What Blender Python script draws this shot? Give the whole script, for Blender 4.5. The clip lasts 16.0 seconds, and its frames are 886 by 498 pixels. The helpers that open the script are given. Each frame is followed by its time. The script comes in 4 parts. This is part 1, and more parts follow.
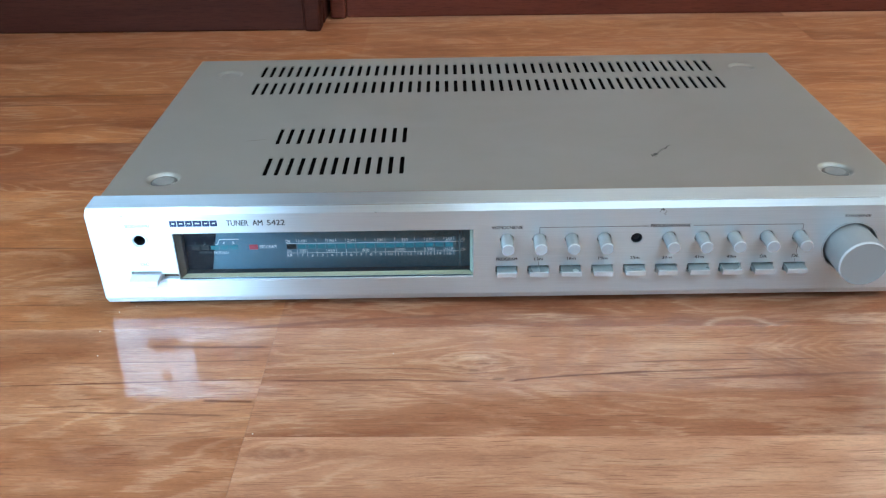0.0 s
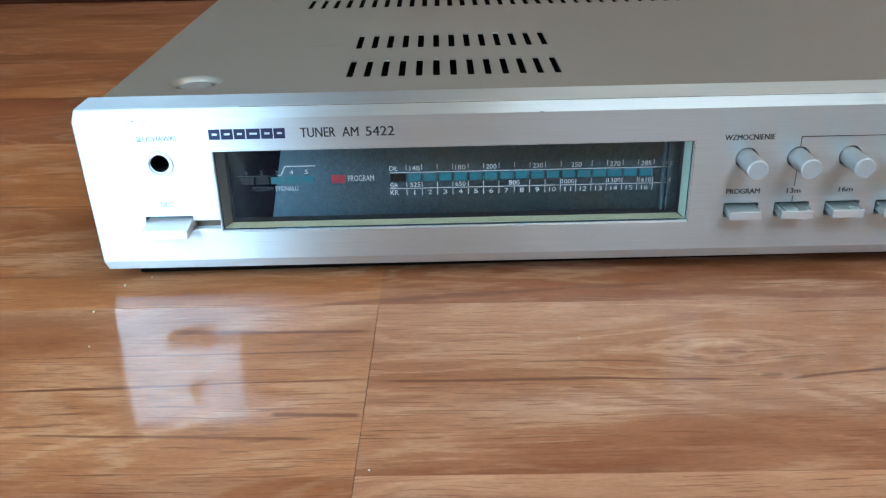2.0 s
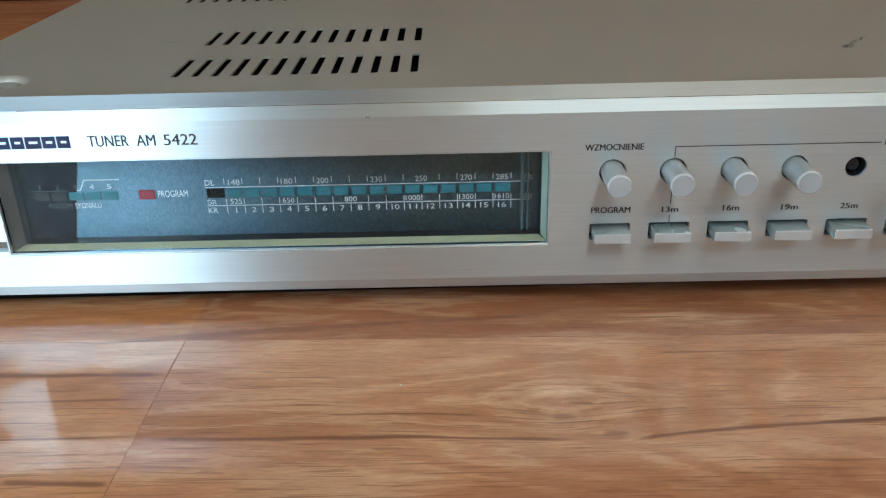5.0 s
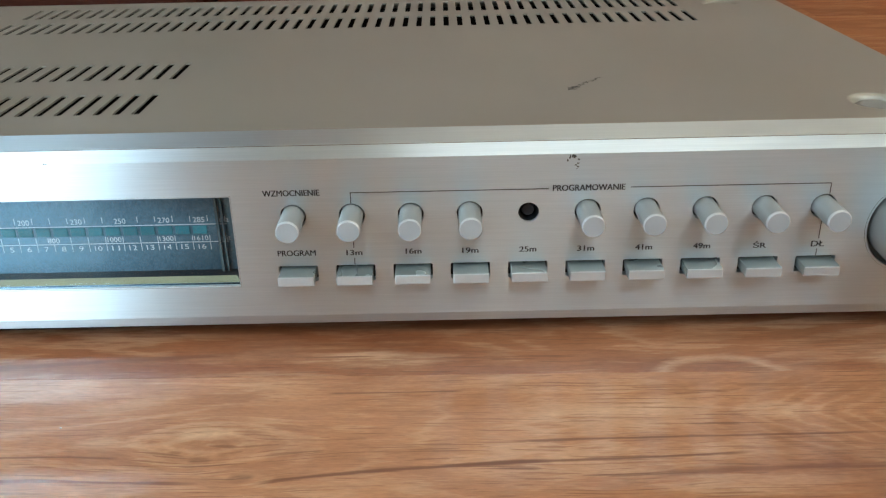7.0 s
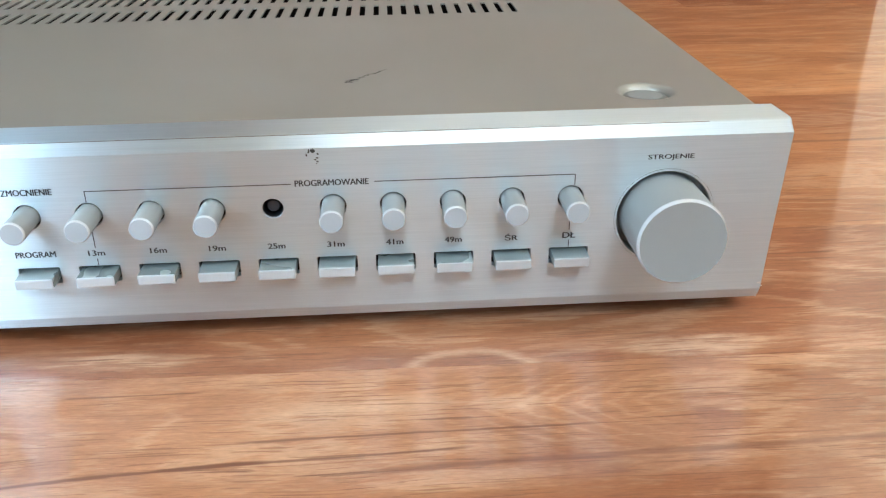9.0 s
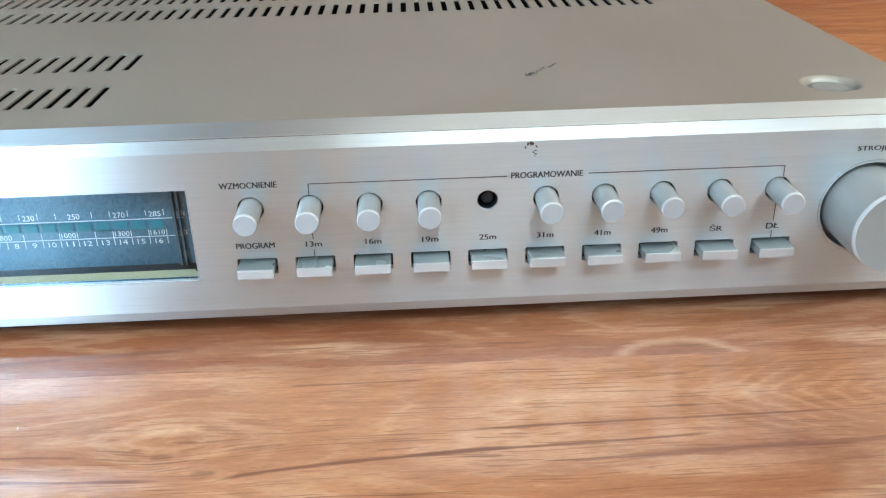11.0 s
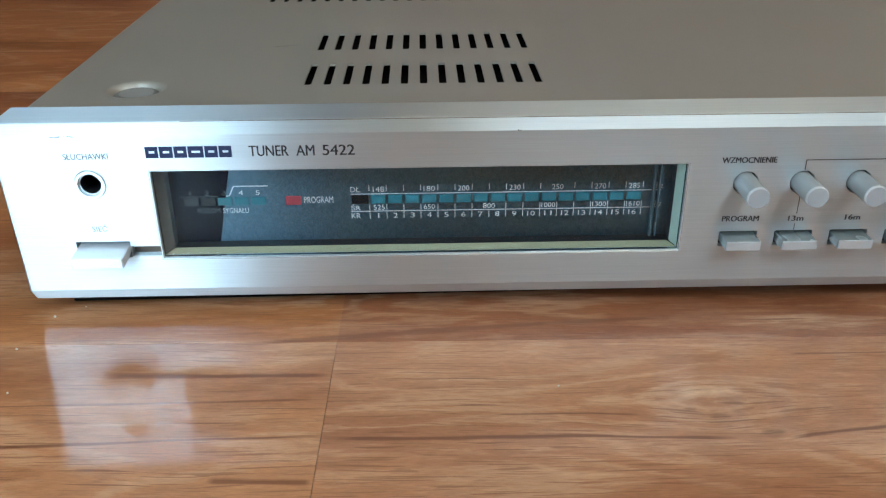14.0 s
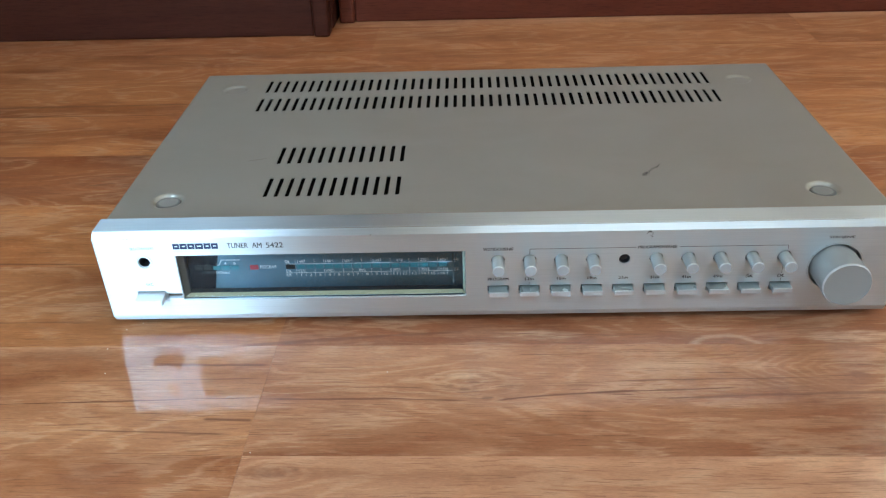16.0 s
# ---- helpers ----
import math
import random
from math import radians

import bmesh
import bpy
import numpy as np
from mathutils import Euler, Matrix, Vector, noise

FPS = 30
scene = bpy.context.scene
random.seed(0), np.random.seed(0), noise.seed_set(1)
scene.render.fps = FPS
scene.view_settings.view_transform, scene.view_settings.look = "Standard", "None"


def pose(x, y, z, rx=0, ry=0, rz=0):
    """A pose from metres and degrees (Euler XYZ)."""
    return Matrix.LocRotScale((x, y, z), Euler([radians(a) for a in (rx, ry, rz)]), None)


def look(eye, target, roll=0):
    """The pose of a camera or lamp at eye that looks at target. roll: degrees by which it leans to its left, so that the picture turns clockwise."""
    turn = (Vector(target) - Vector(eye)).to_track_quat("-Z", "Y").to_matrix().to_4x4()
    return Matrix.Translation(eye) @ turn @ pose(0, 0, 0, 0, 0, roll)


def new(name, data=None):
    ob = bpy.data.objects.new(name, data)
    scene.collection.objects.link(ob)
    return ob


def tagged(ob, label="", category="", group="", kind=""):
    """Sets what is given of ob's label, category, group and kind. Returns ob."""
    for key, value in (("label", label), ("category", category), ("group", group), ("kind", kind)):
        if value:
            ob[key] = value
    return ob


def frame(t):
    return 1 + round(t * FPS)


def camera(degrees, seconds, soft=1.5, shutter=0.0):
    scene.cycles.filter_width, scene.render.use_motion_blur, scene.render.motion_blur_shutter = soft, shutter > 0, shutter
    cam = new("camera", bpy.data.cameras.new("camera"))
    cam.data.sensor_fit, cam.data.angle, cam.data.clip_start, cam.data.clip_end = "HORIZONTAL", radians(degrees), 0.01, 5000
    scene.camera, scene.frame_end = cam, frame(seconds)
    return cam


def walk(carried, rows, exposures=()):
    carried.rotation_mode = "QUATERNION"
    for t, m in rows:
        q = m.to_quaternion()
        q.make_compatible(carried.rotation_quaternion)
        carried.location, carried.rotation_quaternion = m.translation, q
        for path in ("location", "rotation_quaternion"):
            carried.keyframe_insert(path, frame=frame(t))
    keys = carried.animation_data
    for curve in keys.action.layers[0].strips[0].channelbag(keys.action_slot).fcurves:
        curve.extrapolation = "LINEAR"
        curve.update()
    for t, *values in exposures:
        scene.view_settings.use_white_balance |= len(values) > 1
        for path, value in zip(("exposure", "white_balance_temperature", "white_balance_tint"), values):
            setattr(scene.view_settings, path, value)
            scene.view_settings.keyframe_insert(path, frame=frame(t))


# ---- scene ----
cam = camera(53.0, 16.0, soft=1.3)
PATH = [
    (0, pose(-0.1014, -0.4197, 0.2758, 60.48, 0.89, -0.07)),
    (0.5, pose(-0.1266, -0.3750, 0.2324, 61.80, 0.88, -0.66)),
    (1, pose(-0.1460, -0.3320, 0.1959, 62.50, 1.09, -0.45)),
    (1.5, pose(-0.1589, -0.3058, 0.1687, 63.47, 1.01, -0.66)),
    (2, pose(-0.1731, -0.2829, 0.1486, 64.19, 1.19, -0.50)),
    (2.5, pose(-0.1850, -0.2602, 0.1315, 64.48, 1.07, -0.68)),
    (3, pose(-0.1882, -0.2467, 0.1220, 64.50, 1.12, -0.45)),
    (3.2, pose(-0.1891, -0.2419, 0.1209, 64.38, 1.08, -0.53)),
    (4.25, pose(-0.1584, -0.2350, 0.1242, 64.32, 1.30, -0.03)),
    (5.3, pose(-0.1019, -0.2428, 0.1386, 64.41, 1.35, 0.10)),
    (5.5, pose(-0.0941, -0.2426, 0.1392, 64.64, 1.30, -0.09)),
    (6, pose(-0.0720, -0.2439, 0.1420, 64.61, 1.13, -0.23)),
    (6.5, pose(-0.0478, -0.2435, 0.1441, 64.60, 1.20, -0.17)),
    (7, pose(-0.0248, -0.2428, 0.1464, 64.71, 1.14, -0.34)),
    (7.5, pose(-0.0006, -0.2421, 0.1452, 64.66, 1.11, -0.32)),
    (8, pose(0.0180, -0.2421, 0.1457, 64.52, 1.14, -1.16)),
    (8.2, pose(0.0229, -0.2424, 0.1464, 64.35, 0.77, -2.29)),
    (9.25, pose(0.0362, -0.2399, 0.1441, 64.15, 0.73, -3.75)),
    (10.3, pose(0.0081, -0.2393, 0.1439, 63.93, 1.03, -3.43)),
    (10.5, pose(0.0001, -0.2403, 0.1440, 63.94, 1.19, -3.12)),
    (11, pose(-0.0231, -0.2420, 0.1476, 63.64, 1.24, -2.86)),
    (11.5, pose(-0.0544, -0.2433, 0.1484, 63.67, 1.05, -3.06)),
    (12, pose(-0.0837, -0.2449, 0.1477, 63.59, 0.71, -3.05)),
    (12.5, pose(-0.1052, -0.2448, 0.1451, 63.60, 0.72, -2.44)),
    (13, pose(-0.1301, -0.2463, 0.1454, 63.20, 0.57, -2.05)),
    (13.5, pose(-0.1497, -0.2480, 0.1491, 63.16, 0.41, -1.68)),
    (14, pose(-0.1685, -0.2487, 0.1493, 62.96, 0.29, -1.48)),
    (14.5, pose(-0.1734, -0.2537, 0.1579, 62.68, 0.31, -0.99)),
    (15, pose(-0.1496, -0.2915, 0.1997, 61.94, 1.02, 1.02)),
    (15.5, pose(-0.1124, -0.3576, 0.2572, 60.70, 1.70, 1.30)),
    (16, pose(-0.0848, -0.4225, 0.3005, 59.49, 1.73, 1.09)),
]
walk(cam, PATH, ((0, 0.69, 5080, 2), (1, 0.56, 5390, 2), (3, 0.41, 5480, 2), (5.5, 0.27, 6090, 2), (6.5, 0.32, 6130, 2), (7.5, 0.76, 5840, 2), (8, 0.99, 5640, 2), (10.5, 1.13, 5540, 2), (11.0, 1.08, 5590, 2), (11.5, 0.91, 5640, 2), (12, 0.56, 5790, 2), (12.5, 0.38, 5930, 2), (13.5, 0.28, 5790, 2), (14.5, 0.36, 5710, 2), (16, 0.49, 5490, 2)))

# world, daylight and large lights
world = bpy.data.worlds.new("sky")
scene.world = world
world.use_nodes = True
wn, wl = world.node_tree.nodes, world.node_tree.links
sky = wn.new("ShaderNodeTexSky")
sky.sky_type, sky.sun_disc = "NISHITA", False
sky.sun_elevation, sky.sun_rotation = radians(38), radians(200)
wl.new(sky.outputs[0], wn["Background"].inputs[0])
wn["Background"].inputs[1].default_value = 0.12


def window_lamp(name, m, wide, high, watts, colour):
    lamp = bpy.data.lights.new(name, "AREA")
    lamp.shape, lamp.size, lamp.size_y = "RECTANGLE", wide, high
    lamp.energy, lamp.color = watts, colour
    ob = new(name, lamp)
    ob.matrix_basis = m
    return ob


ROOM = pose(0, 0, 0, 0, 0, -0.8)
window_lamp("window_daylight_near", ROOM @ look((-0.55, -0.66, 0.47), (-0.35, 0, 0.48)), 0.36, 0.74, 5.1, (0.67, 0.86, 1.0))
window_lamp("window_daylight_middle", ROOM @ look((0.24, -0.66, 0.80), (0.24, 0, 0.95)), 0.62, 0.56, 2.4, (0.80, 0.92, 1.0))
# added warm fill that tints the panel's bevel cream; no such source known
window_lamp("window_daylight_upper", ROOM @ look((0.24, -0.66, 1.50), (0.24, 0, 1.55)), 0.62, 0.70, 4.4, (1.0, 0.86, 0.64))
window_lamp("window_daylight_far", ROOM @ look((1.15, -0.66, 1.25), (0.7, 0, 1.55)), 0.60, 1.0, 17, (1.0, 0.98, 0.94))


# ---- materials ----
def material(name):
    m = bpy.data.materials.new(name)
    m.use_nodes = True
    return m, m.node_tree.nodes, m.node_tree.links, m.node_tree.nodes["Principled BSDF"]


def val(nodes, links, sock, x):
    if isinstance(x, (int, float, tuple)):
        sock.default_value = x
    else:
        links.new(x, sock)


class Net:
    """Short names for the nodes of one material."""

    def __init__(self, name):
        self.m, self.n, self.l, self.b = material(name)

    def math(self, op, a, b=0.0, c=0.0):
        k = self.n.new("ShaderNodeMath")
        k.operation = op
        for s, x in zip(k.inputs, (a, b, c)):
            val(self.n, self.l, s, x)
        return k.outputs[0]

    def vec(self, op, a, b=(0, 0, 0)):
        k = self.n.new("ShaderNodeVectorMath")
        k.operation = op
        val(self.n, self.l, k.inputs[0], a)
        val(self.n, self.l, k.inputs[1], b)
        return k.outputs["Value"] if op in ("LENGTH", "DISTANCE", "DOT_PRODUCT") else k.outputs[0]

    def position(self):
        return self.n.new("ShaderNodeNewGeometry").outputs["Position"]

    def xyz(self, v):
        k = self.n.new("ShaderNodeSeparateXYZ")
        self.l.new(v, k.inputs[0])
        return k.outputs

    def join(self, x, y, z):
        k = self.n.new("ShaderNodeCombineXYZ")
        for s, q in zip(k.inputs, (x, y, z)):
            val(self.n, self.l, s, q)
        return k.outputs[0]

    def noise(self, v, scale=1.0, detail=3.0, rough=0.55, warp=0.0):
        k = self.n.new("ShaderNodeTexNoise")
        self.l.new(v, k.inputs["Vector"])
        k.inputs["Scale"].default_value, k.inputs["Detail"].default_value = scale, detail
        k.inputs["Roughness"].default_value, k.inputs["Distortion"].default_value = rough, warp
        return k.outputs["Fac"]

    def ramp(self, fac, *stops):
        k = self.n.new("ShaderNodeValToRGB")
        self.l.new(fac, k.inputs[0])
        while len(k.color_ramp.elements) < len(stops):
            k.color_ramp.elements.new(0.5)
        for e, (p, c) in zip(k.color_ramp.elements, stops):
            e.position = p
            e.color = (*c, 1) if isinstance(c, tuple) else (c, c, c, 1)
        return k.outputs[0]

    def mix(self, fac, a, b, how="MIX"):
        k = self.n.new("ShaderNodeMix")
        k.data_type, k.blend_type = "RGBA", how
        val(self.n, self.l, k.inputs[0], fac)
        for s, x in ((k.inputs[6], a), (k.inputs[7], b)):
            val(self.n, self.l, s, (*x, 1) if isinstance(x, tuple) and len(x) == 3 else x)
        return k.outputs[2]

    def bump(self, height, strength=0.2, dist=0.001):
        k = self.n.new("ShaderNodeBump")
        k.inputs["Strength"].default_value, k.inputs["Distance"].default_value = strength, dist
        self.l.new(height, k.inputs["Height"])
        self.l.new(k.outputs[0], self.b.inputs["Normal"])

    def set(self, **kw):
        names = dict(colour="Base Color", rough="Roughness", metal="Metallic", coat="Coat Weight", coat_rough="Coat Roughness",
                     aniso="Anisotropic", turn="Anisotropic Rotation", tangent="Tangent", spec="Specular IOR Level", glass="Transmission Weight", ior="IOR")
        for k, x in kw.items():
            x = (*x, 1) if k == "colour" and isinstance(x, tuple) else x
            val(self.n, self.l, self.b.inputs[names[k]], x)
        return self


def plain(name, colour, rough=0.5, metal=0.0, grain=0.06, size=400, bump=0.0, **kw):
    """A simple surface with a little unevenness of tone and gloss."""
    k = Net(name)
    p = k.position()
    f = k.noise(p, size, 4)
    g = k.noise(p, size / 12, 3)
    dark = tuple(c * (1 - 2 * grain) for c in colour)
    light = tuple(min(1, c * (1 + 2 * grain)) for c in colour)
    k.set(colour=k.mix(k.math("MULTIPLY_ADD", f, 0.5, k.math("MULTIPLY", g, 0.5)), dark, light), metal=metal,
          rough=k.math("MULTIPLY_ADD", g, 0.16, rough - 0.08), **kw)
    if bump:
        k.bump(f, bump, 0.0004)
    return k.m


def brushed_metal():
    """Aluminium brushed along its length."""
    k = Net("brushed aluminium")
    p = k.position()
    fine = k.noise(k.vec("MULTIPLY", p, (40, 2500, 4200)), 1.0, 3, 0.65)
    long = k.noise(k.vec("MULTIPLY", p, (14, 700, 1100)), 1.0, 4, 0.65)
    cloud = k.noise(p, 26, 3)
    f = k.math("MULTIPLY_ADD", fine, 0.6, k.math("MULTIPLY", long, 0.4))
    k.set(colour=k.ramp(f, (0.3, (0.595, 0.66, 0.695)), (0.7, (0.715, 0.78, 0.815))), metal=0.88,
          rough=k.math("MULTIPLY_ADD", f, 0.12, k.math("MULTIPLY_ADD", cloud, 0.05, 0.26)),
          aniso=1.0, tangent=k.vec("ADD", k.vec("CROSS_PRODUCT", k.n.new("ShaderNodeNewGeometry").outputs["True Normal"], (1.0, 0.0, 0.0)), (0.0, 0.0, 0.001)))
    k.bump(f, 0.10, 0.0002)
    return k.m


def dial_metal():
    """Dark anodised plate with a fine upright brushing."""
    k = Net("smoked dial plate")
    p = k.position()
    f = k.noise(k.vec("MULTIPLY", p, (2600, 2600, 1500)), 1.0, 3, 0.6)
    k.set(colour=k.ramp(f, (0.3, (0.085, 0.138, 0.178)), (0.7, (0.17, 0.25, 0.315))), metal=1.0,
          rough=k.math("MULTIPLY_ADD", f, 0.10, 0.32), aniso=0.88, tangent=k.join(0.0, 0.0, 1.0))
    k.bump(f, 0.08, 0.0002)
    return k.m


def case_paint():
    """Silver-grey satin enamel with faint smears."""
    k = Net("silver grey enamel")
    p = k.position()
    speck = k.noise(p, 2600, 2)
    smear = k.noise(k.vec("MULTIPLY", p, (14, 22, 20)), 1.0, 4, 0.6, 0.6)
    col = k.mix(smear, (0.315, 0.288, 0.228), (0.405, 0.386, 0.340))
    col = k.mix(k.ramp(speck, (0.45, 0.0), (0.75, 0.35)), col, (0.42, 0.405, 0.38))
    k.set(colour=col, metal=0.4, rough=k.math("MULTIPLY_ADD", smear, 0.14, 0.30), spec=0.5)
    k.bump(speck, 0.06, 0.0002)
    return k.m


TURN = 0.8                        # the room's walls and boards, against the tuner
EDGE, WIDE, LONG = -0.0206, 0.1764, 1.285
JOINT = -0.1955                   # butt joint of the boards in front
# tone of each printed strip, on both sides of the joint
TONES = ((-2, (0.80, 0.71, 0.62), (1.18, 1.31, 1.50)), (-1, (0.98, 0.97, 0.92), (0.93, 0.91, 0.91)), (0, (0.92, 0.82, 0.62), (0.72, 0.60, 0.54)),
         (1, (0.98, 0.84, 0.58), (0.98, 0.90, 0.74)), (2, (0.74, 0.56, 0.38), (0.98, 0.88, 0.70)), (3, (0.98, 0.82, 0.54), (1.10, 1.03, 0.80)),
         (4, (0.88, 0.72, 0.45), (1.04, 0.96, 0.74)), (5, (0.88, 0.70, 0.44), (0.98, 0.88, 0.66)), (6, (0.84, 0.64, 0.42), (0.94, 0.84, 0.64)))
# knots round which the grain bends: x, y, half length, half width
KNOTS = ((-0.0880, -0.0525, 0.015, 0.0065), (-0.0775, -0.0655, 0.0050, 0.0022), (-0.1780, -0.1195, 0.012, 0.0055), (-0.3600, 0.1900, 0.030, 0.0090))
RUDDY, CREAM, UMBER = (0.285, 0.112, 0.055), (0.72, 0.46, 0.28), (0.180, 0.070, 0.034)
# stains and clear patches with ragged outlines: x, y, half length, half width, strength, tint
STAINS = ((-0.0868, -0.0055, 0.022, 0.0055, 0.75, RUDDY), (0.0300, -0.0150, 0.016, 0.0065, 0.55, RUDDY), (0.0560, -0.0204, 0.0145, 0.0070, 0.85, RUDDY),
          (-0.0460, -0.0115, 0.024, 0.0050, 0.45, CREAM), (0.1280, -0.0140, 0.030, 0.0055, 0.62, CREAM), (-0.2600, -0.1235, 0.026, 0.0120, 0.62, RUDDY),
          (-0.1790, -0.1195, 0.0110, 0.0045, 0.70, RUDDY), (-0.1680, -0.1175, 0.0022, 0.0011, 0.55, UMBER), (-0.3150, -0.0290, 0.030, 0.0060, 0.55, RUDDY),
          (0.1190, -0.0480, 0.0060, 0.0028, 1.0, RUDDY), (0.1170, -0.0485, 0.014, 0.0058, 0.25, RUDDY), (-0.0890, -0.0592, 0.0034, 0.0013, 0.50, UMBER),
          (-0.0960, -0.0560, 0.0020, 0.0008, 0.40, UMBER), (-0.0770, -0.0664, 0.0034, 0.0019, 0.50, UMBER), (-0.0820, -0.0510, 0.0045, 0.0014, 0.35, RUDDY),
          (-0.0890, -0.0480, 0.010, 0.0028, 0.55, CREAM), (-0.1450, -0.0830, 0.030, 0.0075, 0.35, CREAM), (0.0200, -0.0400, 0.030, 0.0080, 0.35, CREAM),
          (0.0660, -0.0400, 0.012, 0.0040, 0.40, CREAM), (-0.1150, -0.0520, 0.012, 0.0026, 0.40, CREAM), (-0.3700, 0.1950, 0.040, 0.0120, 0.45, RUDDY), (-0.4300, 0.1800, 0.030, 0.0090, 0.50, RUDDY),
          (-0.3350, 0.0180, 0.025, 0.0060, 0.35, CREAM), (0.0900, -0.1250, 0.020, 0.0022, 0.40, RUDDY))
# long cracks and streaks: x0, x1, y0, y1, half width, darkness
CRACKS = ((-0.350, -0.1955, -0.0720, -0.0656, 0.0007, 0.85), (-0.194, -0.086, -0.0670, -0.0662, 0.0008, 0.85), (-0.0740, 0.004, -0.0662, -0.0600, 0.0009, 0.85),
          (-0.030, 0.055, -0.0622, -0.0578, 0.0007, 0.80), (0.020, 0.190, -0.0664, -0.0590, 0.0014, 0.60), (-0.262, -0.1955, -0.0377, -0.0384, 0.0016, 0.85),
          (-0.222, -0.1955, -0.0826, -0.0832, 0.0011, 0.80), (-0.222, -0.088, -0.0206, -0.0078, 0.0017, 0.70), (-0.300, -0.200, -0.0520, -0.0500, 0.0005, 0.7),
          (-0.290, -0.205, -0.0900, -0.0935, 0.0007, 0.7), (-0.60, -0.30, 0.0010, 0.0040, 0.0010, 0.6), (-0.60, -0.30, 0.0720, 0.0700, 0.0012, 0.7),
          (-0.70, -0.25, 0.3550, 0.3600, 0.0022, 0.6), (-0.70, -0.28, 0.3320, 0.3330, 0.0014, 0.5), (0.20, 0.45, 0.165, 0.172, 0.0020, 0.6),
          (-0.010, 0.090, -0.0520, -0.0495, 0.0005, 0.75), (-0.150, -0.110, -0.0575, -0.0570, 0.0005, 0.7), (-0.060, -0.020, -0.0300, -0.0290, 0.0005, 0.7))


def laminate():
    """Two-strip wood laminate with a lacquer-like sheen: calm tan ground, arched figure, crisp pores, cracks, stains and knots."""
    k = Net("oak laminate")
    rot = k.n.new("ShaderNodeVectorRotate")
    rot.rotation_type = "Z_AXIS"
    rot.inputs["Angle"].default_value = radians(TURN)
    k.l.new(k.position(), rot.inputs["Vector"])
    x, y, z = k.xyz(rot.outputs[0])
    rnd = k.n.new("ShaderNodeObjectInfo").outputs["Random"]
    strip = k.math("FLOOR", k.math("DIVIDE", k.math("SUBTRACT", y, EDGE), WIDE / 2))
    seed = k.math("MULTIPLY_ADD", strip, 5.31, k.math("MULTIPLY", rnd, 40.0))

    def at(fx, fy, ys, plus=0.0):
        return k.join(k.math("MULTIPLY", x, fx), k.math("MULTIPLY", ys, fy), k.math("ADD", seed, plus))

    def clip(v):
        return k.math("MINIMUM", k.math("MAXIMUM", v, 0.0), 1.0)

    def gap(kx, ky, a, b, wx=0.0, wy=0.0):
        """Distance from an ellipse's centre, in its own half axes."""
        dx = k.math("DIVIDE", k.math("SUBTRACT", k.math("ADD", x, wx), kx), a)
        dy = k.math("DIVIDE", k.math("SUBTRACT", k.math("ADD", y, wy), ky), b)
        return dx, dy, k.math("MULTIPLY_ADD", dx, dx, k.math("MULTIPLY", dy, dy))
    bend, rings = 0.0, 0.0
    ripple = k.noise(at(60.0, 190.0, y, 17.0), 1.0, 3, 0.6)
    for kx, ky, a, b in KNOTS:
        dx, dy, r2 = gap(kx, ky, a, b)
        near = k.math("EXPONENT", k.math("MULTIPLY", r2, -0.35))
        bend = k.math("MULTIPLY_ADD", k.math("MULTIPLY", near, dy), -0.75 * b, bend)
        if a > 0.009:
            rings = k.math("MULTIPLY_ADD", k.math("MULTIPLY", near, k.math("SINE", k.math("MULTIPLY_ADD", k.math("SQRT", r2), 9.0, k.math("MULTIPLY", ripple, 10.0)))), 0.4, rings)
    wob = k.noise(at(7.0, 18.0, y), 1.0, 3, 0.5)
    yy = k.math("ADD", k.math("ADD", y, bend), k.math("MULTIPLY", k.math("SUBTRACT", wob, 0.5), 0.009))
    broad = k.noise(at(7.0, 42.0, yy), 1.0, 4, 0.6)
    cloud = k.noise(at(12.0, 34.0, y, 3.0), 1.0, 5, 0.62, 0.5)
    veins = k.noise(at(50.0, 480.0, yy), 1.0, 4, 0.65)
    fibre = k.noise(at(330.0, 1900.0, yy, 6.0), 1.0, 3, 0.65)
    dashes = k.noise(at(52.0, 1500.0, yy, 5.0), 1.0, 1, 0.30)
    specks = k.noise(at(130.0, 1500.0, yy, 8.0), 1.0, 1, 0.35)
    longs = k.noise(at(30.0, 1350.0, yy, 9.0), 1.0, 1, 0.30)
    where = k.noise(at(11.0, 44.0, y, 14.0), 1.0, 3)
    zones = k.noise(at(3.0, 14.0, y, 31.0), 1.0, 3, 0.5, 0.5)
    col = k.ramp(broad, (0.30, (0.415, 0.174, 0.076)), (0.50, (0.495, 0.226, 0.104)), (0.70, (0.555, 0.272, 0.134)))
    col = k.mix(1.0, col, k.ramp(cloud, (0.30, (0.74, 0.64, 0.57)), (0.50, (1.0, 1.0, 1.0)), (0.70, (1.09, 1.12, 1.15))), "MULTIPLY")
    col = k.mix(1.0, col, k.ramp(zones, (0.34, (0.74, 0.64, 0.57)), (0.50, (1.0, 1.0, 1.0)), (0.66, (1.10, 1.12, 1.14))), "MULTIPLY")
    east = k.math("GREATER_THAN", x, JOINT)
    for n, c, d in TONES:
        col = k.mix(k.math("COMPARE", strip, float(n), 0.2), col, k.mix(1.0, col, k.mix(east, c, d), "MULTIPLY"))
    # arched figure: level lines of a slow warp, one chevron among them
    swirl = k.noise(at(6.0, 21.0, k.math("ADD", y, k.math("MULTIPLY", bend, 2.0)), 21.0), 1.0, 3, 0.5, 0.9)
    chevron = k.math("EXPONENT", k.math("MULTIPLY", gap(0.078, -0.0420, 0.030, 0.016)[2], -1.0))
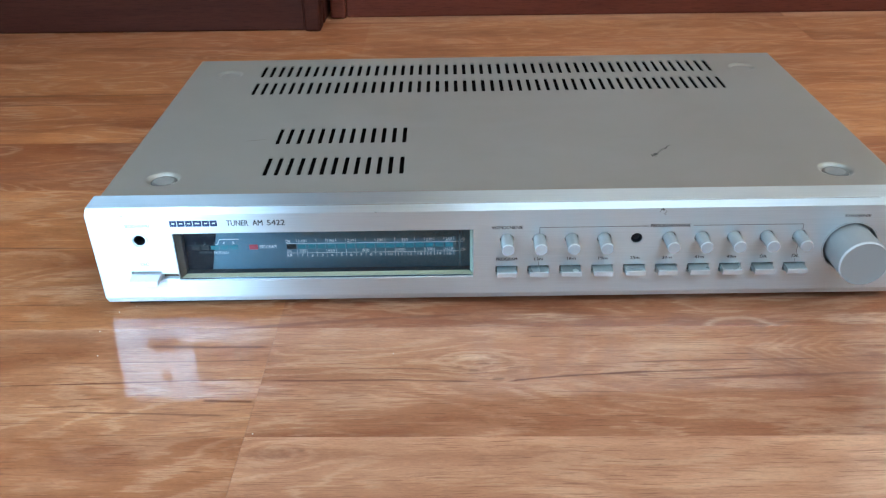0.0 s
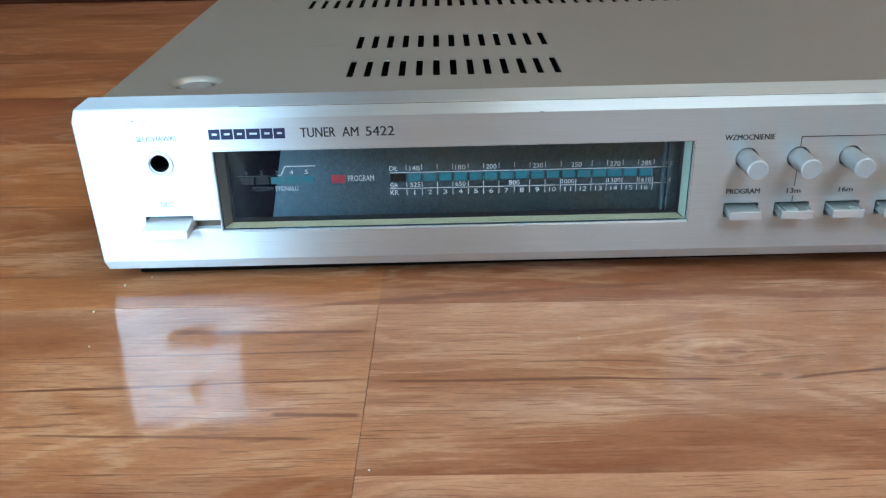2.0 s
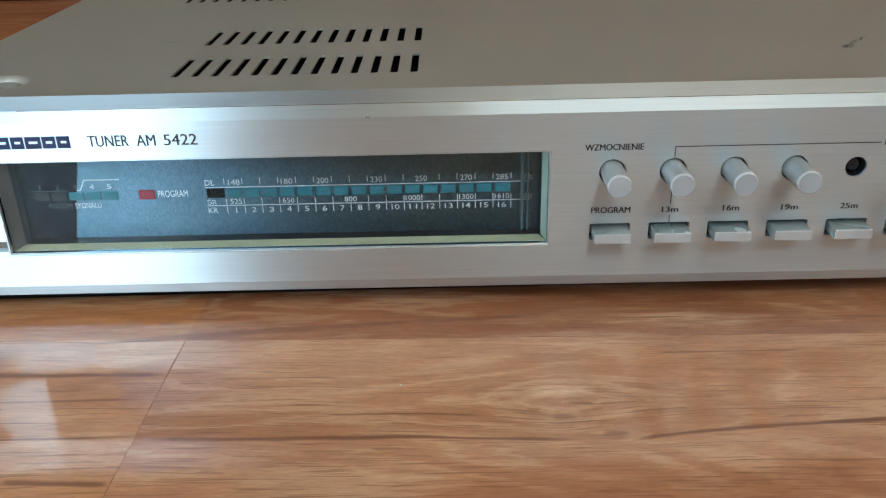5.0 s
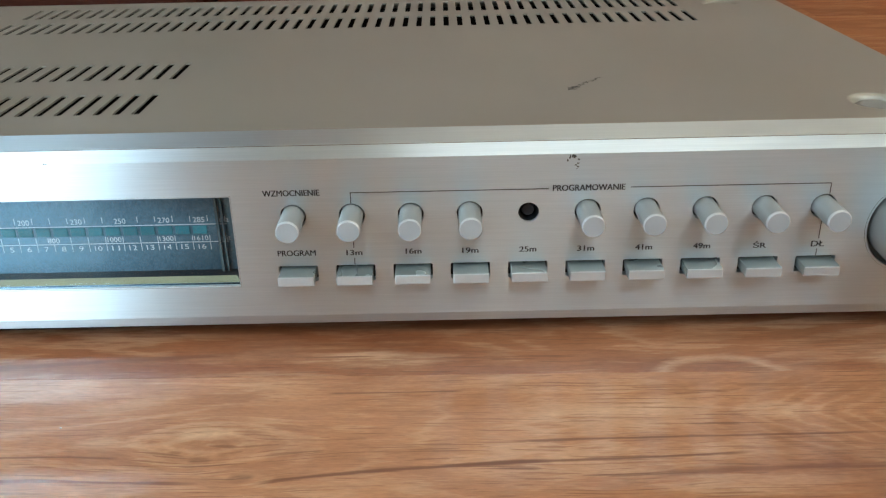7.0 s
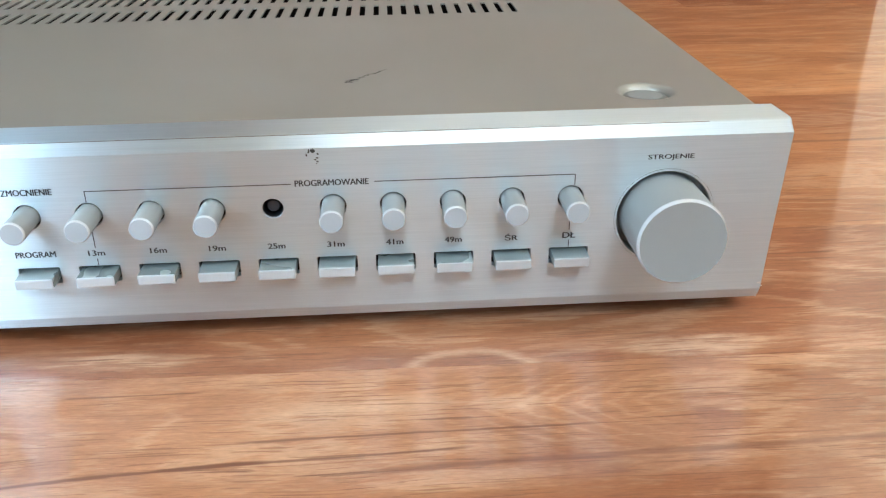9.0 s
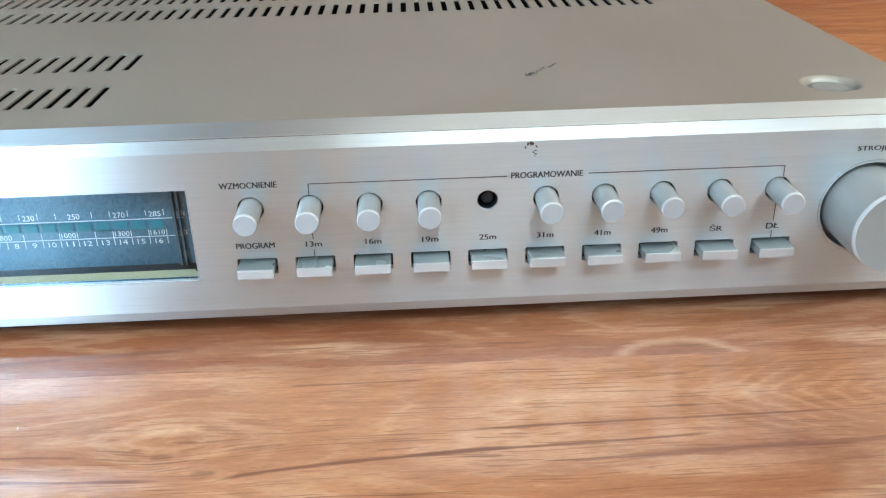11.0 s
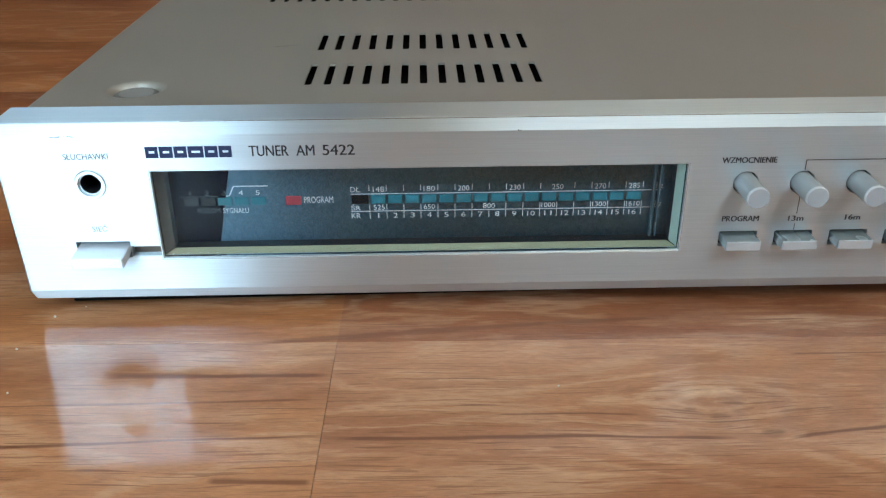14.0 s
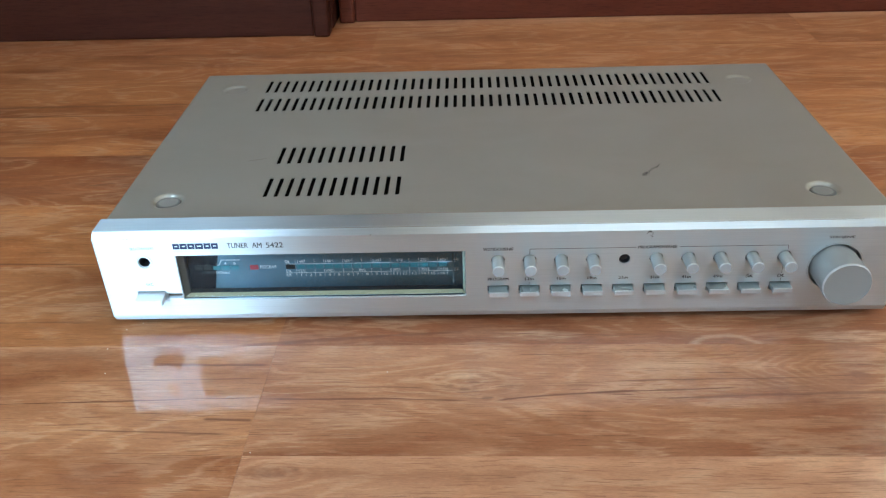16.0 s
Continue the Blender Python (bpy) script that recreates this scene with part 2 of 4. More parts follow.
    apex = k.math("SUBTRACT", k.math("SUBTRACT", x, 0.047), k.math("MULTIPLY", k.math("POWER", k.math("ABSOLUTE", k.math("ADD", y, 0.0421)), 1.25), 4.5))
    calm = k.math("SUBTRACT", 1.0, chevron)
    flame = k.math("MULTIPLY", k.math("SINE", k.math("MULTIPLY_ADD", swirl, 44.0, k.math("MULTIPLY", veins, 7.0))), calm)
    arrow = k.math("SINE", k.math("MULTIPLY_ADD", apex, 760.0, k.math("MULTIPLY", ripple, 9.0)))
    patchy = k.ramp(cloud, (0.38, 0.15), (0.58, 1.0))
    col = k.mix(k.math("MULTIPLY", k.ramp(flame, (0.2, 0.0), (0.95, 0.34)), patchy), col, CREAM)
    col = k.mix(k.math("MULTIPLY", k.ramp(k.math("MULTIPLY", flame, -1.0), (0.35, 0.0), (0.95, 0.20)), patchy), col, RUDDY)
    col = k.mix(k.math("MAXIMUM", k.math("MULTIPLY", rings, 0.55), 0.0), col, RUDDY)
    col = k.mix(k.math("MAXIMUM", k.math("MULTIPLY", rings, -0.65), 0.0), col, CREAM)
    col = k.mix(k.math("MULTIPLY", chevron, k.ramp(arrow, (0.2, 0.0), (0.95, 0.22))), col, CREAM)
    col = k.mix(k.math("MULTIPLY", chevron, k.ramp(k.math("MULTIPLY", arrow, -1.0), (0.5, 0.0), (0.95, 0.20))), col, RUDDY)
    # stains, ragged along the grain
    wx = k.math("MULTIPLY", k.math("SUBTRACT", k.noise(at(70.0, 420.0, y, 41.0), 1.0, 4, 0.65), 0.5), 0.022)
    wy = k.math("MULTIPLY", k.math("SUBTRACT", k.noise(at(90.0, 160.0, y, 47.0), 1.0, 4, 0.65), 0.5), 0.0060)
    streaked = k.ramp(veins, (0.38, 0.35), (0.56, 1.0))
    for sx, sy, a, b, d, c in STAINS:
        small = min(1.0, a / 0.02)
        r2 = gap(sx, sy, a, b, k.math("MULTIPLY", wx, small), k.math("MULTIPLY", wy, small))[2]
        mask = k.math("MULTIPLY", clip(k.math("MULTIPLY", k.math("SUBTRACT", 1.25, r2), 1.1)), k.math("COMPARE", strip, float(math.floor((sy - EDGE) / (WIDE / 2))), 0.2))
        col = k.mix(k.math("MULTIPLY", k.math("MULTIPLY", mask, d), streaked), col, c)
    arch = k.math("SQRT", gap(0.0560, -0.0245, 0.0205, 0.0130, k.math("MULTIPLY", wx, 0.35), k.math("MULTIPLY", wy, 0.75))[2])
    band = clip(k.math("SUBTRACT", 1.0, k.math("MULTIPLY", k.math("ABSOLUTE", k.math("SUBTRACT", arch, 0.90)), 5.5)))
    col = k.mix(k.math("MULTIPLY", k.math("MULTIPLY", band, k.math("COMPARE", strip, 0.0, 0.2)), 0.45), col, (0.74, 0.49, 0.31))
    col = k.mix(k.ramp(veins, (0.32, 0.26), (0.45, 0.0)), col, RUDDY)
    col = k.mix(k.ramp(veins, (0.56, 0.0), (0.72, 0.22)), col, CREAM)
    col = k.mix(1.0, col, k.ramp(fibre, (0.30, 0.86), (0.70, 1.11)), "MULTIPLY")
    fade = k.ramp(where, (0.36, 0.25), (0.50, 1.0))
    col = k.mix(k.math("MULTIPLY", k.ramp(dashes, (0.333, 0.54), (0.352, 0.0)), fade), col, (0.205, 0.074, 0.032))
    col = k.mix(k.ramp(specks, (0.25, 0.4), (0.285, 0.0)), col, (0.22, 0.09, 0.042))
    col = k.mix(k.math("MULTIPLY", k.ramp(longs, (0.285, 0.70), (0.303, 0.0)), fade), col, (0.185, 0.066, 0.029))
    for x0, x1, y0, y1, h, d in CRACKS:
        t = k.math("DIVIDE", k.math("SUBTRACT", x, x0), x1 - x0)
        off = k.math("ABSOLUTE", k.math("SUBTRACT", k.math("ADD", k.math("ADD", y, bend), k.math("MULTIPLY", k.math("SUBTRACT", broad, 0.5), 0.004)), k.math("MULTIPLY_ADD", t, y1 - y0, y0)))
        thick = k.math("MULTIPLY", k.math("ADD", where, k.math("MULTIPLY", k.math("SUBTRACT", ripple, 0.5), 0.9)), 2.2 * h)
        line = k.math("SUBTRACT", 1.0, k.math("DIVIDE", off, k.math("MAXIMUM", thick, 0.0001)))
        ends = clip(k.math("MULTIPLY", k.math("MULTIPLY", t, k.math("SUBTRACT", 1.0, t)), 14.0))
        col = k.mix(k.math("MULTIPLY", k.math("MULTIPLY", clip(k.math("MULTIPLY", line, 1.6)), ends), d), col, (0.185, 0.066, 0.030))
    k.set(colour=col, rough=k.math("MULTIPLY_ADD", veins, 0.10, 0.36), spec=0.3, coat=0.9, coat_rough=0.10)
    k.b.inputs["Coat IOR"].default_value = 1.58
    k.bump(k.math("MULTIPLY_ADD", fibre, 0.5, veins), 0.04, 0.0003)
    return k.m


def dark_wood(name, dark, light):
    k = Net(name)
    p = k.position()
    g = k.noise(k.vec("MULTIPLY", p, (7, 30, 90)), 1.0, 4, 0.6, 0.5)
    f = k.noise(k.vec("MULTIPLY", p, (60, 60, 900)), 1.0, 3, 0.6)
    w = k.noise(p, 5, 3)
    col = k.mix(g, dark, light)
    col = k.mix(k.ramp(f, (0.3, 0.5), (0.5, 0.0)), col, tuple(c * 0.5 for c in dark))
    k.set(colour=col, rough=k.math("MULTIPLY_ADD", w, 0.2, 0.40), spec=0.08, coat=0.0, coat_rough=0.2)
    k.bump(f, 0.10, 0.0006)
    return k.m


ALU = brushed_metal()
ENAMEL = case_paint()
FLOORING = laminate()
KNOB = plain("satin silver knob", (0.315, 0.318, 0.303), 0.46, 0.2, 0.015, 300)
KNOB_EDGE = plain("bright turned edge", (0.56, 0.56, 0.56), 0.40, 0.15, 0.015, 300)
KNOB_FACE = plain("pale knob end", (0.38, 0.38, 0.38), 0.45, 0.1, 0.015, 300)
CHROME = plain("polished button metal", (0.31, 0.335, 0.315), 0.28, 0.55, 0.015, 300)
RIM = plain("bright cut rim", (0.74, 0.76, 0.76), 0.25, 0.7, 0.02, 500)
BUTTON_FACE = plain("pale brushed button end", (0.54, 0.55, 0.55), 0.34, 0.4, 0.03, 900)
LEVER = plain("satin silver lever", (0.64, 0.66, 0.68), 0.4, 0.45, 0.02, 400)
BLACK = plain("black plastic", (0.012, 0.012, 0.014), 0.45, 0, 0.1, 500)
INSIDE = plain("dark interior", (0.02, 0.02, 0.02), 0.8, 0, 0.1, 120)
# near-black that stands for shade under the panel and in the slots
SHADE_BLACK = plain("matt black for shade", (0.006, 0.005, 0.005), 0.9, 0, 0.1, 300, spec=0.05)
RUBBER = plain("black rubber", (0.018, 0.018, 0.018), 0.75, 0, 0.1, 300)
PLATE = dial_metal()
PALE_REFLECTION = plain("pale painted reflection", (0.10, 0.125, 0.135), 0.25, 0, 0.25, 500)
DARK_END = plain("near-black navy sheet", (0.002, 0.003, 0.009), 0.25, 0, 0.02, 300, spec=0.05)
TEAL = plain("teal indicator plastic", (0.050, 0.190, 0.225), 0.30, 0, 0.12, 300)
TEAL_DARK = plain("near-black indicator plastic", (0.004, 0.006, 0.008), 0.4, 0, 0.1, 300)
RED = plain("red indicator plastic", (0.40, 0.055, 0.07), 0.30, 0, 0.1, 300)
PRINT_WHITE = plain("white print", (0.78, 0.76, 0.77), 0.6, 0, 0.08, 1500)
PRINT_DIM = plain("dim white print at the dark end", (0.09, 0.10, 0.11), 0.5, 0, 0.08, 1500)
PRINT_BLACK = plain("black print", (0.025, 0.025, 0.03), 0.5, 0, 0.1, 1500)
PRINT_BLUE = plain("navy print", (0.012, 0.022, 0.075), 0.5, 0, 0.1, 1500)
LEDGE_PALE = plain("pale green recess lining", (0.44, 0.48, 0.38), 0.50, 0, 0.04, 300, spec=0.1)
LEDGE = plain("olive cream recess lining", (0.52, 0.45, 0.28), 0.55, 0, 0.04, 300, spec=0.1)
LEDGE_DARK = plain("brown recess lining", (0.13, 0.10, 0.07), 0.5, 0, 0.05, 300)
ROOF = plain("glossy dark recess roof", (0.05, 0.05, 0.052), 0.12, 0.6, 0.05, 300)
# pad's rolled edge, darker than its centre
PAD_DARK = plain("dark pad edge", (0.13, 0.125, 0.115), 0.6, 0, 0.12, 700)
PAD = plain("worn grey pad", (0.23, 0.222, 0.205), 0.75, 0, 0.08, 500)
CRUMB = plain("pale crumb", (0.72, 0.66, 0.55), 0.7, 0, 0.05, 900)
SCUFF = plain("dark scuff", (0.055, 0.052, 0.047), 0.7, 0, 0.2, 2500)
BARE = plain("bare metal chip", (0.85, 0.85, 0.84), 0.3, 0.8, 0.05, 900)
WALL = plain("cream wall paint", (0.63, 0.575, 0.47), 0.85, 0, 0.03, 60, 0.05)
CEILING = plain("cream ceiling paint", (0.86, 0.69, 0.47), 0.9, 0, 0.02, 60)
WHITE = plain("white window paint", (0.78, 0.78, 0.77), 0.4, 0, 0.02, 80)
CABINET = dark_wood("dark walnut veneer", (0.026, 0.007, 0.004), (0.066, 0.018, 0.010))
CABINET_RED = dark_wood("reddish mahogany veneer", (0.055, 0.012, 0.007), (0.120, 0.030, 0.014))

k = Net("clear window")
k.set(colour=(0.97, 0.98, 0.98), rough=0.02, glass=1.0, ior=1.45)
GLASS = k.m
k = Net("thin clear dial pane")
gloss, clear, both, fresnel = (k.n.new("ShaderNode" + q) for q in ("BsdfGlossy", "BsdfTransparent", "MixShader", "Fresnel"))
gloss.inputs["Roughness"].default_value, fresnel.inputs["IOR"].default_value = 0.03, 1.26
clear.inputs["Color"].default_value = (0.92, 0.96, 0.97, 1)
for a, b in ((fresnel.outputs[0], both.inputs[0]), (clear.outputs[0], both.inputs[1]), (gloss.outputs[0], both.inputs[2]), (both.outputs[0], k.n["Material Output"].inputs["Surface"])):
    k.l.new(a, b)
PANE = k.m


# ---- building helpers ----
def finish(ob, parent):
    if parent is not None:
        ob.parent = parent
        if parent.type == "EMPTY":
            ob.matrix_parent_inverse = parent.matrix_basis.inverted()
    return ob


def part(name, bm, mat, parent=None, label="", smooth=False):
    """Links a bmesh, or a mesh, as one object under a thing or a part."""
    if isinstance(bm, bmesh.types.BMesh):
        me = bpy.data.meshes.new(name)
        bmesh.ops.recalc_face_normals(bm, faces=bm.faces)
        for f in bm.faces:
            f.smooth = smooth
        if smooth:
            for e in bm.edges:
                if len(e.link_faces) == 2 and e.calc_face_angle(0) > radians(38):
                    e.smooth = False
        bm.to_mesh(me)
        bm.free()
    else:
        me = bm
    for m in mat if isinstance(mat, tuple) else (mat,):
        me.materials.append(m)
    return tagged(finish(new(name, me), parent), label)


def thing(name, place, label, category, group="", kind=""):
    ob = new(name)
    ob.empty_display_size = 0.02
    ob.matrix_basis = Matrix.Translation(place)
    return tagged(ob, label, category, group, kind)


def box(x0, x1, y0, y1, z0, z1, bevel=0.0, seg=2, bm=None):
    bm2 = bmesh.new()
    bmesh.ops.create_cube(bm2, size=1)
    for v in bm2.verts:
        v.co = Vector((x0 + (v.co.x + 0.5) * (x1 - x0), y0 + (v.co.y + 0.5) * (y1 - y0), z0 + (v.co.z + 0.5) * (z1 - z0)))
    if bevel:
        bmesh.ops.bevel(bm2, geom=list(bm2.edges), offset=bevel, segments=seg, affect="EDGES", profile=0.5)
    if bm is None:
        return bm2
    merge(bm, bm2)
    return bm


def merge(bm, other):
    me = bpy.data.meshes.new("tmp")
    other.to_mesh(me)
    other.free()
    bm.from_mesh(me)
    bpy.data.meshes.remove(me)


def circle(cx, cz, r, n=40, turn=0.0):
    return [(cx + r * math.cos(turn + 2 * math.pi * i / n), cz + r * math.sin(turn + 2 * math.pi * i / n)) for i in range(n)]


def rect(x0, x1, z0, z1):
    return [(x0, z0), (x1, z0), (x1, z1), (x0, z1)]


def round_rect(x0, x1, z0, z1, r, n=4):
    pts = []
    for cx, cz, a in ((x1 - r, z1 - r, 0), (x0 + r, z1 - r, 90), (x0 + r, z0 + r, 180), (x1 - r, z0 + r, 270)):
        for i in range(n + 1):
            t = radians(a + 90 * i / n)
            pts.append((cx + r * math.cos(t), cz + r * math.sin(t)))
    return pts


def inside(p, loop):
    x, y = p
    c = False
    for (x0, y0), (x1, y1) in zip(loop, loop[1:] + loop[:1]):
        if (y0 > y) != (y1 > y) and x < (x1 - x0) * (y - y0) / (y1 - y0) + x0:
            c = not c
    return c


def sheet(outline, holes, put, depth_put=None, extra=()):
    """A flat plate with holes. put(u, v) gives the front's place; depth_put the far end of the holes' walls."""
    from mathutils.geometry import delaunay_2d_cdt
    pts, edges = [], []
    for loop in [outline] + holes:
        b = len(pts)
        pts += [Vector(p) for p in loop]
        edges += [(b + i, b + (i + 1) % len(loop)) for i in range(len(loop))]
    pts += [Vector(p) for p in extra]
    vs, _, fs, _, _, _ = delaunay_2d_cdt(pts, edges, [], 0, 1e-7)
    spans = [(min(p[0] for p in h), max(p[0] for p in h), min(p[1] for p in h), max(p[1] for p in h), h) for h in [outline] + holes]
    bm = bmesh.new()
    vv = [bm.verts.new(put(v.x, v.y)) for v in vs]
    for f in fs:
        c = sum((Vector(vs[i]) for i in f), Vector((0, 0))) / len(f)
        keep = True
        for j, (a0, a1, b0, b1, h) in enumerate(spans):
            hit = a0 <= c.x <= a1 and b0 <= c.y <= b1 and inside((c.x, c.y), h)
            if (j == 0 and not hit) or (j > 0 and hit):
                keep = False
                break
        if keep:
            bm.faces.new([vv[i] for i in f])
    if depth_put:
        for h in holes:
            a = [bm.verts.new(put(*p)) for p in h]
            b = [bm.verts.new(depth_put(*p)) for p in h]
            for i in range(len(h)):
                j = (i + 1) % len(h)
                bm.faces.new((a[i], a[j], b[j], b[i]))
    return bm


def lathe(profile, centre, n=48, bm=None):
    """Turns (distance along -y, radius) pairs round an axis that points out of the panel."""
    bm = bm or bmesh.new()
    cx, cy, cz = centre
    rings = []
    for d, r in profile:
        if r <= 1e-6:
            rings.append([bm.verts.new((cx, cy - d, cz))])
        else:
            rings.append([bm.verts.new((cx + r * math.cos(2 * math.pi * i / n), cy - d, cz + r * math.sin(2 * math.pi * i / n))) for i in range(n)])
    for a, b in zip(rings, rings[1:]):
        for i in range(n):
            j = (i + 1) % n
            q = [a[i % len(a)], a[j % len(a)], b[j % len(b)], b[i % len(b)]]
            q = [v for n_, v in enumerate(q) if v not in q[:n_]]
            if len(q) > 2:
                bm.faces.new(q)
    return bm


def lettering(body, x0, x1, z0, z1, y, mat, parent, name="lettering", bold=0.0, label=""):
    """Printed letters that fill the given rectangle on a plane of constant y."""
    cu = bpy.data.curves.new("print", "FONT")
    cu.body, cu.resolution_u = body, 3
    ob = new("tmp_text", cu)
    bpy.context.view_layer.update()
    me = bpy.data.meshes.new_from_object(ob.evaluated_get(bpy.context.evaluated_depsgraph_get()))
    bpy.data.objects.remove(ob)
    bpy.data.curves.remove(cu)
    xs, ys = [v.co.x for v in me.vertices], [v.co.y for v in me.vertices]
    ax, bx, ay, by = min(xs), max(xs), min(ys), max(ys)
    x0, x1 = x0 + bold, x1 - bold
    for v in me.vertices:
        v.co = (x0 + (v.co.x - ax) / (bx - ax) * (x1 - x0), y, z0 + (v.co.y - ay) / (by - ay) * (z1 - z0))
    if bold:
        bm = bmesh.new()
        for n, d in enumerate((-bold, 0.0, bold)):
            base = len(bm.verts)
            bm.from_mesh(me)
            bm.verts.ensure_lookup_table()
            for v in bm.verts[base:]:
                v.co.x, v.co.y = v.co.x + d, y - n * 5e-6
        bm.to_mesh(me)
        bm.free()
    return part(name, me, mat, parent, label)


def strip_mesh(quads, y):
    """Printed rules: rectangles x0, x1, z0, z1 on a plane of constant y."""
    bm = bmesh.new()
    for x0, x1, z0, z1 in quads:
        bm.faces.new([bm.verts.new((a, y, b)) for a, b in rect(x0, x1, z0, z1)])
    return bm


# ---- the radio tuner ----
PX0, PX1 = -0.2943, 0.1508        # front panel
FACE_LOW, FACE_HIGH = 0.0098, 0.0612
PANEL_LOW, PANEL_TOP, PANEL_BACK = 0.0058, 0.0645, 0.0178
PITCH = 0.0175
KX = [(i - 4) * PITCH for i in range(10)]
KZ = 0.0432
TUNE = (0.1162, 0.0, 0.0360)
WIN = (-0.2502, -0.0882, 0.0206, 0.0499)
DIAL_Y = 0.011

tuner = thing("radio_tuner", (-0.071, 0.13, 0), "silver brushed-metal hi-fi radio tuner standing on laminate floor", "radio tuner")


def front_panel():
    holes = [rect(*WIN), circle(-0.2684, 0.0459, 0.0034), rect(-0.2763, -0.2597, 0.0212, 0.0268), rect(-0.2594, -0.2505, 0.0217, 0.0250),
             circle(TUNE[0], TUNE[2], 0.0145, 64)]
    for i, x in enumerate(KX):
        holes.append(circle(x, KZ, 0.0031 if i == 4 else 0.0039))
        holes.append(round_rect(x - 0.0059, x + 0.0061, 0.0217, 0.0270, 0.0004, 2))
    bm = sheet(rect(PX0, PX1, FACE_LOW, FACE_HIGH), holes, lambda u, v: (u, 0, v), lambda u, v: (u, 0.0026, v))
    # chamfers, top strip, underside, sides
    prof = [(0.0, FACE_LOW), (0.0022, PANEL_LOW), (PANEL_BACK, PANEL_LOW), (PANEL_BACK, PANEL_TOP), (0.0040, PANEL_TOP), (0.0030, PANEL_TOP - 0.0003), (0.0, FACE_HIGH)]
    for (ya, za), (yb, zb) in zip(prof, prof[1:]):
        if (ya, yb) == (PANEL_BACK, PANEL_BACK):
            continue
        bm.faces.new([bm.verts.new(p) for p in ((PX0, ya, za), (PX1, ya, za), (PX1, yb, zb), (PX0, yb, zb))])
    for x, s in ((PX0, -1), (PX1, 1)):
        bm.faces.new([bm.verts.new((x, y, z)) for y, z in prof])
    bmesh.ops.remove_doubles(bm, verts=bm.verts, dist=1e-6)
    edge = [e for e in bm.edges if len(e.link_faces) == 2 and e.calc_face_angle(0) > radians(20)
            and all(abs(v.co.x - PX0) < 1e-6 for v in e.verts) | all(abs(v.co.x - PX1) < 1e-6 for v in e.verts)]
    bmesh.ops.bevel(bm, geom=edge, offset=0.0003, segments=2, affect="EDGES", profile=0.5)
    for v in bm.verts:
        if v.co.x < PX0 + 0.002:
            v.co.x -= 0.0008 * (v.co.z - 0.035) / 0.026
        if v.co.x > PX1 - 0.002:
            v.co.x += 0.0012 * (v.co.z - 0.035) / 0.026
    return part("front_panel", bm, ALU, tuner, "brushed aluminium front panel with a bevelled top edge")


panel = front_panel()

# case: sheet-metal cover with slots and four dished rests
CX0, CX1, CY0, CY1, CTOP, CLOW = -0.2947, 0.1518, PANEL_BACK, 0.2655, 0.0619, 0.0080
SLOT = 0.0256


